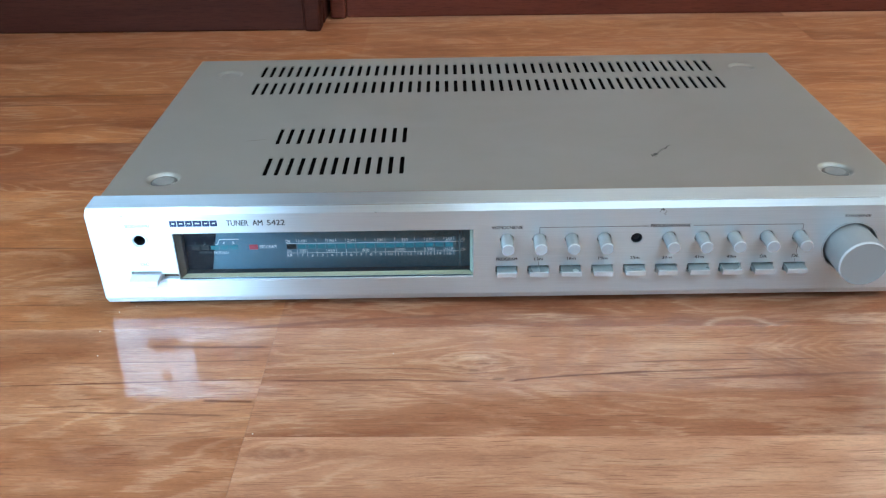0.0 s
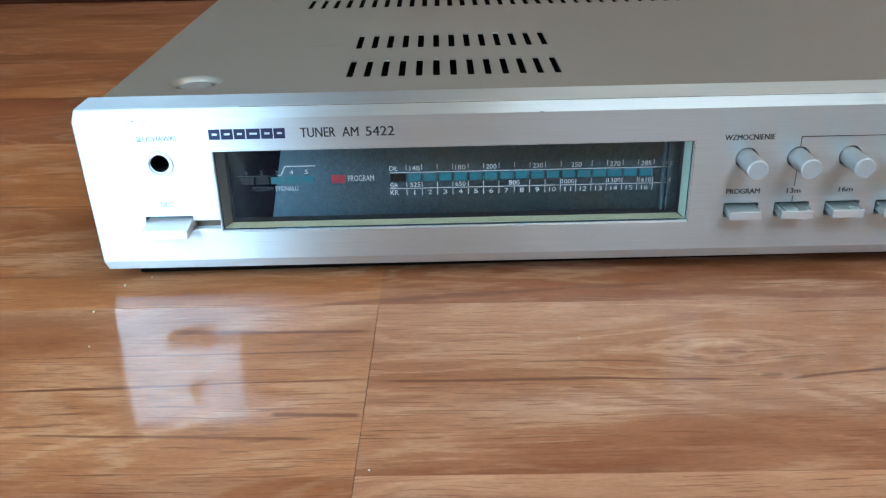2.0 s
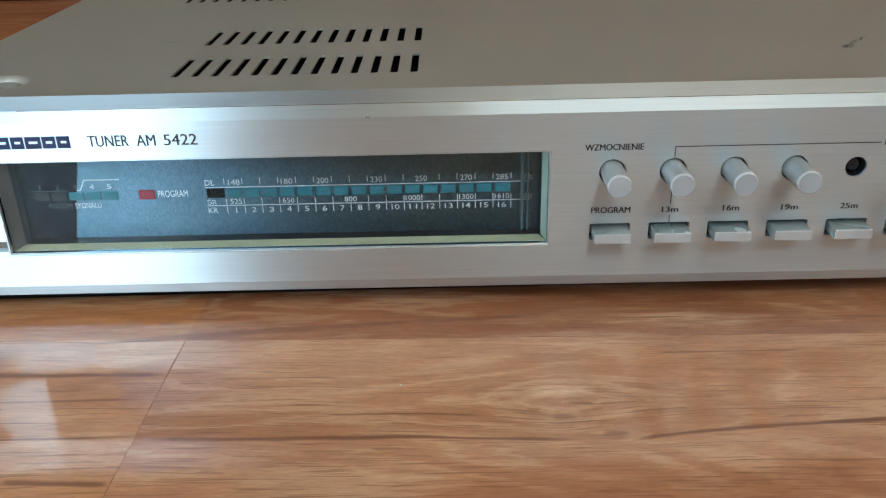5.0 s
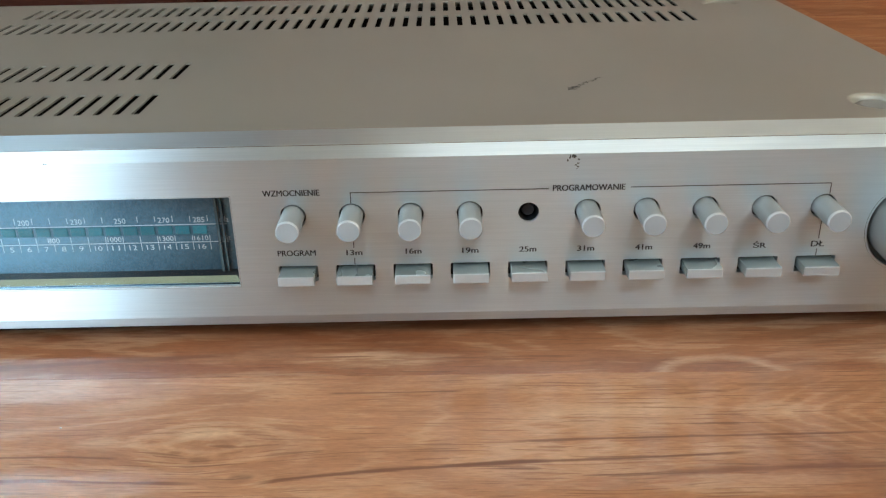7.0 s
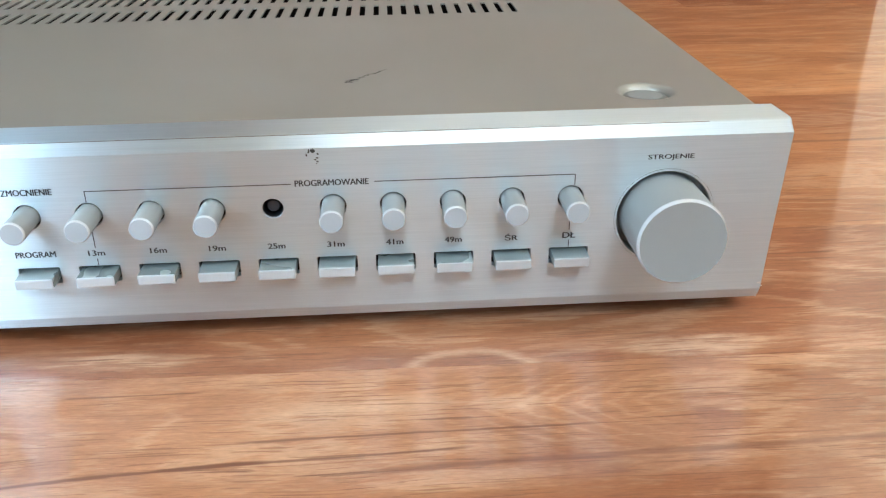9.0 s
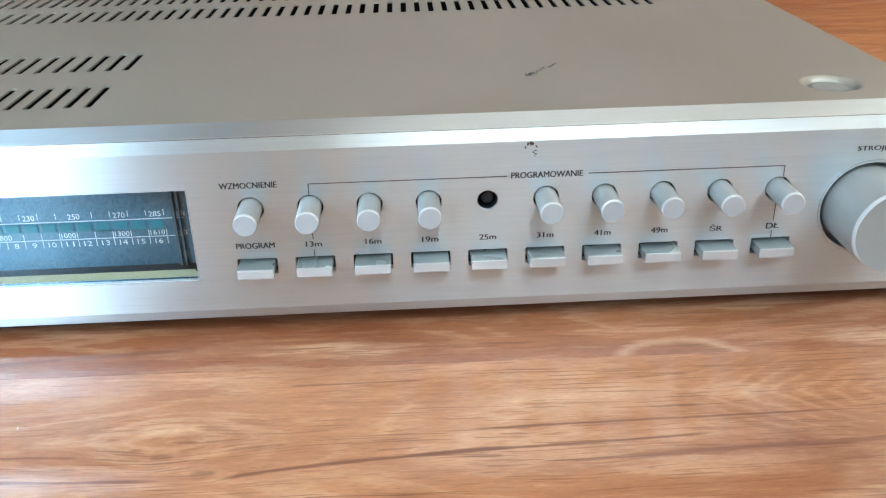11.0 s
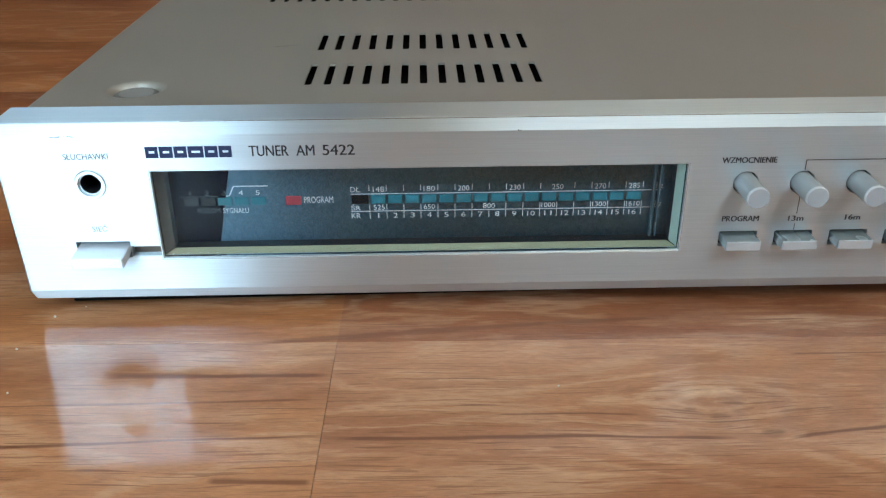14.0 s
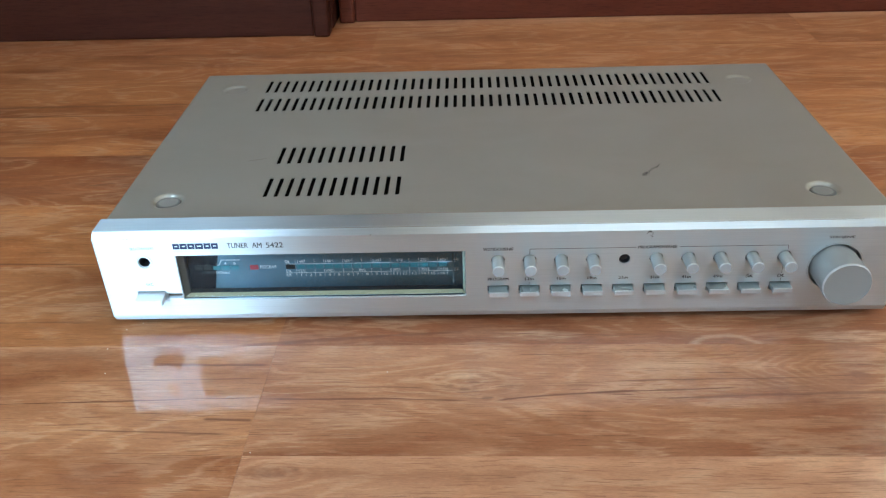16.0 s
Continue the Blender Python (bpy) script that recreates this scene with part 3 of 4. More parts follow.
def case_cover():
    holes = []
    for y0, xs, n in ((0.0484, -0.2084, 13), (0.0948, -0.2084, 13), (0.1862, -0.2406, 52), (0.2244, -0.2406, 52)):
        last = -0.1275 if n == 13 else 0.0970
        for i in range(n):
            x = xs + i * (last - 0.0017 - xs) / (n - 1)
            holes.append(round_rect(x - 0.0004, x + 0.0022, y0 - 0.0014, y0 - 0.0014 + SLOT, 0.0005, 1))
    rests = [(x, y) for x in (-0.2648, 0.1206) for y in (0.0446, 0.2300)]
    dishes = [circle(x, y, 0.0104, 40) for x, y in rests]
    r = 0.0014
    flat = (CX0 + r, CX1 - r, CY0 - 0.004, CY1 - r)
    extra = [(CX0 + 0.013 + i * 0.013 + 0.004 * (j % 2), y) for i in range(32) for j, y in enumerate((0.033, 0.137, 0.151, 0.166, 0.255))]
    bm = sheet(rect(*flat), holes + dishes, lambda u, v: (u, v, CTOP), None, extra)
    for h in holes:
        a = [bm.verts.new((*p, CTOP)) for p in h]
        b = [bm.verts.new((*p, CTOP - 0.0007)) for p in h]
        for i in range(len(h)):
            j = (i + 1) % len(h)
            bm.faces.new((a[i], a[j], b[j], b[i]))
    for x, y in rests:
        prof = [(0.0104, 0.0), (0.0098, -0.0001), (0.0091, -0.0004), (0.0085, -0.0010), (0.0081, -0.0017), (0.0079, -0.0024), (0.0, -0.0024)] if y < 0.1 else [(0.0104, 0.0), (0.0096, -0.0001), (0.0088, -0.0004), (0.0080, -0.0009), (0.0072, -0.0012), (0.0, -0.0012)]
        rings = [[bm.verts.new((x + q * math.cos(2 * math.pi * i / 40), y + q * math.sin(2 * math.pi * i / 40), CTOP + d)) for i in range(40)] for q, d in prof[:-1]]
        for a, b in zip(rings, rings[1:]):
            for i in range(40):
                bm.faces.new((a[i], a[(i + 1) % 40], b[(i + 1) % 40], b[i]))
        bm.faces.new(rings[-1])
    # bent edges and walls
    arc = [(r * math.sin(radians(a)), r * math.cos(radians(a))) for a in (0, 22, 45, 67, 90)]
    zc = CTOP - r
    for sx, xe in ((-1, flat[0]), (1, flat[1])):
        cols = [[bm.verts.new((xe + sx * o, y, zc + h)) for y in (flat[2], flat[3])] for o, h in arc]
        cols.append([bm.verts.new((xe + sx * r, y, CLOW)) for y in (flat[2], flat[3])])
        for a, b in zip(cols, cols[1:]):
            bm.faces.new((a[0], a[1], b[1], b[0]))
    rows = [[bm.verts.new((x, flat[3] + o, zc + h)) for x in (flat[0], flat[1])] for o, h in arc]
    rows.append([bm.verts.new((x, flat[3] + r, CLOW)) for x in (flat[0], flat[1])])
    for a, b in zip(rows, rows[1:]):
        bm.faces.new((a[0], a[1], b[1], b[0]))
    for xe, sx in ((flat[0], -1), (flat[1], 1)):
        top = bm.verts.new((xe, flat[3], CTOP))
        ring = [[bm.verts.new((xe + sx * o * math.cos(radians(t)), flat[3] + o * math.sin(radians(t)), zc + h)) for t in (0, 30, 60, 90)] for o, h in arc[1:]]
        ring.append([bm.verts.new((v.co.x, v.co.y, CLOW)) for v in ring[-1]])
        for i in range(3):
            bm.faces.new((top, ring[0][i], ring[0][i + 1]))
        for a, b in zip(ring, ring[1:]):
            for i in range(3):
                bm.faces.new((a[i], a[i + 1], b[i + 1], b[i]))
    bmesh.ops.remove_doubles(bm, verts=bm.verts, dist=1e-5)
    flat_faces = [f for f in bm.faces if all(abs(v.co.z - CTOP) < 1e-6 for v in f.verts)]
    slivers = [f for f in flat_faces if 2 * f.calc_area() / max(e.calc_length() for e in f.edges) < 1e-5]
    bmesh.ops.delete(bm, geom=slivers, context="FACES_ONLY")
    ob = part("case", bm, ENAMEL, tuner, "silver-grey enamelled sheet-metal case with ventilation slots", True)
    for f in ob.data.polygons:
        if abs(f.normal.z) > 0.9999:
            f.use_smooth = False
    return ob


case = case_cover()


def rest_pad(x, y):
    """Round inset button in a dished rest, with a rolled edge."""
    bm = bmesh.new()
    prof = [(0.0074, -0.0024), (0.0074, -0.0019), (0.0070, -0.0016), (0.0066, -0.0015)]
    rings = [[bm.verts.new((x + q * math.cos(2 * math.pi * i / 32), y + q * math.sin(2 * math.pi * i / 32), CTOP + d)) for i in range(32)] for q, d in prof]
    for a, b in zip(rings, rings[1:]):
        for i in range(32):
            bm.faces.new((a[i], a[(i + 1) % 32], b[(i + 1) % 32], b[i]))
    bm.faces.new(rings[-1])
    pad = part("rest_pad", bm, PAD_DARK, case, "worn grey pad sunk in a dished rest", True)
    bm = bmesh.new()
    bm.faces.new([bm.verts.new((x + 0.0058 * math.cos(2 * math.pi * i / 32), y + 0.0003 + 0.0056 * math.sin(2 * math.pi * i / 32), CTOP - 0.0014)) for i in range(32)])
    part("pad_centre", bm, PAD, pad)


for x in (-0.2648, 0.1206):
    rest_pad(x, 0.0446)
part("chassis", box(CX0 + 0.003, CX1 - 0.003, PANEL_BACK + 0.012, CY1 - 0.003, CLOW, 0.0200, 0.0005, 1), INSIDE, tuner, "dark chassis seen through the slots")
# black strip put in for the shade in the gap below the panel
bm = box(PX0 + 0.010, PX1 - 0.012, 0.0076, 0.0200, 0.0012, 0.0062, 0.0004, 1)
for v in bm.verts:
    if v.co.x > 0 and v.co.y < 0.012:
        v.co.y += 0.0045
part("base_strip", bm, SHADE_BLACK, tuner, "black strip standing in for the shade under the front panel")
# added black sheet that blocks light, so the slots read as deep shade
part("slot_shade", box(CX0 + 0.004, CX1 - 0.004, 0.0280, 0.2605, 0.0560, 0.0570), SHADE_BLACK, tuner, "black sheet added under the slots to keep them dark")
part("inner_frame", box(CX0 + 0.003, CX1 - 0.003, 0.0230, 0.0260, 0.0200, 0.0600), INSIDE, tuner)
for x in (-0.262, 0.118):
    for y in (0.040, 0.232):
        bm = bmesh.new()
        prof = [(0.0, 0.0080), (0.0008, 0.0090), (0.0080, 0.0100)]
        rings = [[bm.verts.new((x + r * math.cos(2 * math.pi * i / 24), y + r * math.sin(2 * math.pi * i / 24), z)) for i in range(24)] for z, r in prof]
        for a, b in zip(rings, rings[1:]):
            for i in range(24):
                bm.faces.new((a[i], a[(i + 1) % 24], b[(i + 1) % 24], b[i]))
        bm.faces.new(rings[0])
        part("rubber_foot", bm, RUBBER, tuner, "", True)

# dial behind its window
def dial():
    x0, x1, z0, z1 = WIN
    d = part("dial_plate", box(x0 - 0.001, x1 + 0.001, DIAL_Y, DIAL_Y + 0.0015, z0 - 0.001, z1 + 0.001), PLATE, tuner, "smoked black dial plate with white frequency scales")
    ya, yb, t = 0.0026, 0.0062, 0.0023
    for nm, mat, pts, lab in (("recess_floor", LEDGE, ((x0, ya, z0), (x1, ya, z0), (x1 - t, yb, z0 + 0.0006), (x0 + t, yb, z0 + 0.0006)), "olive cream lining below the dial"),
                              ("recess_side", LEDGE_PALE, ((x1, ya, z0), (x1, ya, z1), (x1 - 0.0016, yb, z1 - 0.0003), (x1 - 0.0016, yb, z0 + 0.0006)), "pale green lining beside the dial"),
                              ("recess_side", LEDGE_DARK, ((x0, ya, z0), (x0, ya, z1), (x0 + t, yb, z1 - 0.0003), (x0 + t, yb, z0 + 0.0006)), ""),
                              ("recess_roof", ROOF, ((x0, ya, z1), (x1, ya, z1), (x1 - t, yb, z1 - 0.0003), (x0 + t, yb, z1 - 0.0003)), "")):
        bm = bmesh.new()
        n = Vector((0, 1, 0))
        f = bm.faces.new([bm.verts.new(p) for p in pts])
        out = bmesh.ops.extrude_face_region(bm, geom=[f])
        c = sum((Vector(p) for p in pts), Vector()) / 4
        away = Vector((0.0006 * (1 if c.x > -0.1 else -1), 0, 0)) if nm == "recess_side" else Vector((0, 0, -0.0006 if nm == "recess_floor" else 0.0006))
        for v in out["geom"]:
            if isinstance(v, bmesh.types.BMVert):
                v.co += away
        part(nm, bm, mat, d, lab)
    for b in ((x0 - 0.001, x1 + 0.001, yb, DIAL_Y, z0 - 0.002, z0 + 0.0004), (x0 - 0.001, x1 + 0.001, yb, DIAL_Y, z1 - 0.0001, z1 + 0.001),
              (x0 - 0.001, x0 + t - 0.0002, yb, DIAL_Y, z0 - 0.001, z1), (x1 - 0.0014, x1 + 0.001, yb, DIAL_Y, z0 - 0.001, z1)):
        part("cavity_wall", box(*b), BLACK, d)
    # thin pale strips in place of reflections in the dial glass
    for a, b in ((-0.0957, -0.0949), (-0.0938, -0.0934)):
        part("glass_reflection", box(a, b, 0.0092, DIAL_Y - 0.0002, z0 + 0.0006, z1 - 0.0002), PALE_REFLECTION, d, "pale blue strip standing in for a reflection in the dial glass")
    part("glass_reflection", box(x0 + t, x1 - t, 0.0060, 0.0066, z1 - 0.0012, z1 - 0.0003), PALE_REFLECTION, d)
    # near-black navy sheet with a slanted edge over the dial's left end
    end_bm = bmesh.new()
    end_bm.faces.new([end_bm.verts.new(p) for p in ((x0, DIAL_Y - 0.0003, z0), (-0.2345, DIAL_Y - 0.0003, z0), (-0.2283, DIAL_Y - 0.0003, z1), (x0, DIAL_Y - 0.0003, z1))])
    part("dark_end", end_bm, DARK_END, d, "near-black navy sheet with a slanted edge over one end of the dial")
    y = DIAL_Y - 0.00015
    # signal level
    for i in range(5):
        a = -0.2447 + i * 0.00530
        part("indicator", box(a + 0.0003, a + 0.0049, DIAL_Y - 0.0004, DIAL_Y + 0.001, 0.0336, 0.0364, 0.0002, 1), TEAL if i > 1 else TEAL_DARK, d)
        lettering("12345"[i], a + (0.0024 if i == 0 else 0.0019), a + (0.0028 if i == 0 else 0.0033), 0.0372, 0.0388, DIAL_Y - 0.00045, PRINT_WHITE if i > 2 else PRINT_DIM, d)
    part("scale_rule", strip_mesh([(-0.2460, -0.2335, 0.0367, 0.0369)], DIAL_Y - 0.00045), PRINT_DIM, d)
    q = [(-0.2335, -0.2300, 0.0367, 0.0370), (-0.2283, -0.2176, 0.0399, 0.0403)]
    bm = strip_mesh(q, y)
    bm.faces.new([bm.verts.new(p) for p in ((-0.2302, y, 0.0367), (-0.2298, y, 0.0367), (-0.2281, y, 0.0402), (-0.2285, y, 0.0402))])
    part("scale_rule", bm, PRINT_WHITE, d)
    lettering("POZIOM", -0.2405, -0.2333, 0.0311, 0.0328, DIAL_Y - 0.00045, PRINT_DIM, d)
    lettering("SYGNAŁU", -0.2324, -0.2243, 0.0310, 0.0328, DIAL_Y - 0.00045, PRINT_WHITE, d)
    part("program_indicator", box(-0.2123, -0.2074, DIAL_Y - 0.0004, DIAL_Y + 0.001, 0.0334, 0.0365, 0.0002, 1), RED, d, "red program indicator")
    lettering("PROGRAM", -0.2065, -0.1973, 0.0340, 0.0362, y, PRINT_WHITE, d)
    # frequency scales
    p = 0.00545
    t0 = -0.1858
    part("indicator", box(t0 - 0.0057, t0 - 0.0003, DIAL_Y - 0.0004, DIAL_Y + 0.001, 0.0334, 0.0365, 0.0002, 1), TEAL_DARK, d)
    for i in range(16):
        a = t0 + i * p
        part("indicator", box(a + 0.0005, a + p - 0.0004, DIAL_Y - 0.0004, DIAL_Y + 0.001, 0.0335, 0.0364, 0.0002, 1), TEAL, d)
    part("scale_rule", strip_mesh([(-0.1916, -0.0928, 0.0367, 0.03695), (-0.1918, -0.0928, 0.0307, 0.03095)], y), PRINT_WHITE, d)
    w = 0.00011
    ticks = []
    for i in range(17):
        a = t0 + i * p
        ticks.append((a - w, a + w, 0.0282, 0.0306))
        if i not in (11,):
            ticks.append((a - w, a + w, 0.0378, 0.0398))
        if i not in (7,):
            ticks.append((a - w, a + w, 0.0311, 0.0331))
    part("scale_tick", strip_mesh(ticks, y), PRINT_WHITE, d)
    for txt, c, wide in (("148", 0.55, 3.6), ("180", 3.5, 3.6), ("200", 5.5, 3.6), ("230", 8.5, 3.6), ("250", 11.0, 3.6), ("270", 13.5, 3.6), ("285", 15.5, 3.6), ("kHz", 16.9, 3.2)):
        m = t0 + c * p
        lettering(txt, m - wide * 0.0005, m + wide * 0.0005, 0.0375, 0.0393, y, PRINT_WHITE, d)
    for txt, c, wide in (("525", 0.55, 3.6), ("650", 3.5, 3.6), ("800", 7.0, 3.8), ("1000", 10.5, 4.4), ("1300", 13.5, 4.4), ("1610", 15.5, 4.4), ("kHz", 16.9, 3.2)):
        m = t0 + c * p
        lettering(txt, m - wide * 0.0005, m + wide * 0.0005, 0.0313, 0.0330, y, PRINT_WHITE, d)
    for i in range(16):
        m = t0 + (i + 0.5) * p
        wide = 0.0007 if i < 9 else 0.0012
        lettering(str(i + 1), m - wide * (0.25 if i == 0 else 1), m + wide * (0.25 if i == 0 else 1), 0.0284, 0.0301, y, PRINT_WHITE, d)
    for txt, z in (("DŁ", 0.0375), ("ŚR", 0.0312), ("KR", 0.0284)):
        lettering(txt, -0.1917, -0.1888, z, z + (0.0018 if txt != "ŚR" else 0.0021), y, PRINT_WHITE, d)
    g = part("dial_glass", box(x0 + 0.0002, x1 - 0.0002, 0.0006, 0.0022, z0 + 0.0002, z1 - 0.0002, 0.0002, 1), PANE, tuner, "clear flat dial window")
    g.visible_shadow = False
    # bright rim where the window is cut out
    rim = bmesh.new()
    for a, b in ((WIN, 0.00035),):
        o = [rim.verts.new((u, -0.0001, v)) for u, v in rect(x0 - b, x1 + b, z0 - b, z1 + b)]
        i_ = [rim.verts.new((u, 0.0004, v)) for u, v in rect(x0 + 0.0001, x1 - 0.0001, z0 + 0.0001, z1 - 0.0001)]
        for n in range(4):
            rim.faces.new((o[n], o[(n + 1) % 4], i_[(n + 1) % 4], i_[n]))
    part("window_rim", rim, RIM, tuner, "thin bright rim round the dial window")
    return d


dial()


# controls
def small_knob(x):
    shell = lathe([(-0.006, 0.0), (-0.006, 0.0033), (0.0112, 0.00345)], (x, 0, KZ), 32)
    kn = part("preset_knob", shell, KNOB, tuner, "slim silver preset knob with a pale end", True)
    rim = lathe([(0.0112, 0.00345), (0.0116, 0.0034), (0.0119, 0.0031)], (x, 0, KZ), 32)
    part("cap_rim", rim, KNOB_EDGE, kn, "bright turned rim", True)
    part("end_cap", lathe([(0.0119, 0.0031), (0.01195, 0.0)], (x, 0, KZ), 32), KNOB_FACE, kn)
    sleeve = lathe([(-0.0026, 0.0039), (-0.0070, 0.0039), (-0.0070, 0.0)], (x, 0, KZ), 32)
    part("hole_sleeve", sleeve, BLACK, kn, "", True)


for i, x in enumerate(KX):
    if i == 4:
        bm = lathe([(-0.0010, 0.00309), (-0.0026, 0.00305), (-0.0080, 0.0030), (-0.0080, 0.0)], (x, 0, KZ), 32)
        hole = part("shaft_hole", bm, BLACK, tuner, "empty hole where a preset knob is missing", True)
        bm = lathe([(-0.0080, 0.0020), (-0.0026, 0.0020), (-0.0022, 0.0017), (-0.0022, 0.0)], (x, 0, KZ), 16)
        part("bare_shaft", bm, BLACK, hole, "", True)
    else:
        small_knob(x)


def push_button(x):
    bm = box(x - 0.0052, x + 0.0055, -0.0055, 0.0060, 0.0230, 0.0260, 0.0001, 1)
    b = part("push_button", bm, CHROME, tuner, "small rectangular chrome push button")
    part("front_plate", box(x - 0.0052, x + 0.0055, -0.0061, -0.0055, 0.0230, 0.0260, 0.00025, 2), BUTTON_FACE, b)
    bm = box(x - 0.0059, x + 0.0061, 0.0026, 0.0070, 0.0217, 0.0270)
    bm.faces.ensure_lookup_table()
    front = min(bm.faces, key=lambda f: f.calc_center_median().y)
    bm.faces.remove(front)
    part("button_well", bm, BLACK, b)


for x in KX:
    push_button(x)

# tuning knob in its dished ring
r = TUNE
bm = lathe([(-0.0026, 0.0145), (-0.0060, 0.0142), (-0.0060, 0.0)], r, 64)
ring = part("tuning_dish", bm, KNOB, tuner, "grey dish round the tuning knob", True)
bm = lathe([(-0.0003, 0.0154), (0.0001, 0.0152), (-0.0026, 0.0145)], r, 64)
part("dish_rim", bm, CHROME, ring, "", True)
bm = lathe([(-0.0055, 0.0), (-0.0055, 0.0128), (0.0180, 0.0131)], r, 96)
knob = part("tuning_knob", bm, KNOB, tuner, "large plain silver tuning knob", True)
bm = lathe([(0.0180, 0.0131), (0.0186, 0.0130), (0.0191, 0.0125)], r, 96)
part("knob_bevel", bm, KNOB_EDGE, knob, "bright turned bevel", True)
bm = lathe([(0.0191, 0.0125), (0.0190, 0.0120), (0.0190, 0.0)], r, 96)
part("knob_face", bm, KNOB, knob, "", True)

# power lever and headphone socket
bm = box(-0.2758, -0.2600, -0.0076, 0.0060, 0.0215, 0.0258, 0.0003, 2)
for v in bm.verts:
    if v.co.y < -0.002:
        v.co.z -= 0.0010 if v.co.z > 0.0236 else 0.0
    elif v.co.z < 0.0236:
        v.co.z += 0.0018
lever = part("power_lever", bm, LEVER, tuner, "protruding wedge-shaped silver power lever")
part("front_plate", box(-0.2756, -0.2602, -0.0082, -0.0076, 0.0215, 0.0248, 0.0002, 1), ALU, lever)
bm = box(-0.2763, -0.2597, 0.0026, 0.0080, 0.0212, 0.0268)
bm.faces.remove(min(bm.faces, key=lambda f: f.calc_center_median().y))
part("lever_well", bm, BLACK, lever)
part("groove_floor", box(-0.2594, -0.2505, 0.0026, 0.0036, 0.0215, 0.0252), LEDGE_DARK, tuner, "brown strip in the groove beside the lever")
bm = lathe([(0.0003, 0.0047), (0.0006, 0.0045), (0.0006, 0.0036), (-0.0005, 0.0034), (-0.0005, 0.0031), (-0.0100, 0.0031), (-0.0100, 0.0)], (-0.2684, 0, 0.0459), 40)
jack = part("headphone_socket", bm, (ALU, BLACK), tuner, "round headphone socket with a chrome collar", True)
for f in jack.data.polygons:
    f.material_index = 1 if f.center.y > 0.0006 else 0

# printing on the panel
Y = -0.00012
for txt, a, b, z0, z1 in (("TUNER", -0.2200, -0.2083, 0.0543, 0.0576), ("AM", -0.2061, -0.2006, 0.0543, 0.0576), ("5422", -0.1983, -0.1887, 0.0543, 0.0576),
                          ("SŁUCHAWKI", -0.2748, -0.2616, 0.0539, 0.0558), ("SIEĆ", -0.2704, -0.2658, 0.0303, 0.0327),
                          ("WZMOCNIENIE", -0.0783, -0.0615, 0.0499, 0.0518), ("PROGRAM", -0.0757, -0.0641, 0.0304, 0.0323),
                          ("PROGRAMOWANIE", 0.0069, 0.0282, 0.0498, 0.0517), ("STROJENIE", 0.1097, 0.1235, 0.0539, 0.0558),
                          ("13m", KX[1] - 0.0024, KX[1] + 0.0025, 0.0303, 0.0321), ("16m", KX[2] - 0.0020, KX[2] + 0.0029, 0.0304, 0.0322),
                          ("19m", KX[3] - 0.0024, KX[3] + 0.0026, 0.0303, 0.0321), ("25m", KX[4] - 0.0026, KX[4] + 0.0026, 0.0303, 0.0321),
                          ("31m", KX[5] - 0.0026, KX[5] + 0.0026, 0.0302, 0.0320), ("41m", KX[6] - 0.0026, KX[6] + 0.0026, 0.0302, 0.0320),
                          ("49m", KX[7] - 0.0026, KX[7] + 0.0026, 0.0302, 0.0320), ("ŚR", KX[8] - 0.0020, KX[8] + 0.0020, 0.0300, 0.0323),
                          ("DŁ", KX[9] - 0.0020, KX[9] + 0.0020, 0.0301, 0.0320)):
    lettering(txt, a, b, z0, z1, Y, PRINT_BLACK, panel, bold=0.0 if a < -0.255 else 0.00007)
# maker's mark as plain blocks
a = -0.2505
for n, wide in enumerate((1.0, 1.05, 1.0, 1.2, 1.02, 1.0)):
    b = a + wide * 0.0258 / 6.27
    e = b - 0.00035
    bm = sheet(rect(a, e, 0.0541, 0.0577), [rect(a + 0.0011, e - 0.0010, 0.0556, 0.0563)], lambda u, v: (u, Y, v))
    part("maker_mark", bm, PRINT_BLUE, panel, "navy printed block of the maker's mark")
    a = b
h = 0.00013
part("printed_rule", strip_mesh([(KX[1] - h, 0.0058, 0.0506 - h, 0.0506 + h), (0.0298, KX[9] + 0.001, 0.0506 - h, 0.0506 + h),
                                 (KX[1] - h, KX[1] + h, 0.0473, 0.0506), (KX[9] + 0.001 - h, KX[9] + 0.001 + h, 0.0473, 0.0506),
                                 (KX[1] - h, KX[1] + h, 0.0328, 0.0390), (KX[9] - h, KX[9] + h, 0.0328, 0.0390),
                                 (KX[1] - h, KX[1] + h, 0.0272, 0.0294), (KX[9] - h, KX[9] + h, 0.0272, 0.0294)], Y), PRINT_BLACK, panel)


def ragged(place, length, width, pieces, seed, angle, flat, mat, parent, name, label=""):
    """Small irregular flakes strewn along a line: on the case top (flat) or on the panel's face."""
    rng = random.Random(seed)
    bm = bmesh.new()
    ca, sa = math.cos(radians(angle)), math.sin(radians(angle))
    for n in range(pieces):
        t = (n + rng.random()) / pieces
        u, v = (t - 0.5) * length, rng.gauss(0, 0.3) * width
        ru, rv = length / pieces * rng.uniform(0.3, 1.1), width * rng.uniform(0.15, 0.5)
        ring = []
        for i in range(8):
            a = 2 * math.pi * i / 8
            q = rng.uniform(0.55, 1.1)
            du, dv = u + ru * q * math.cos(a), v + rv * q * math.sin(a)
            e, f = du * ca - dv * sa, du * sa + dv * ca
            ring.append(bm.verts.new((place[0] + e, place[1] + f, place[2] + n * 1e-6) if flat else (place[0] + e, place[1] - n * 1e-6, place[2] + f)))
        bm.faces.new(ring)
    part(name, bm, mat, parent, label)


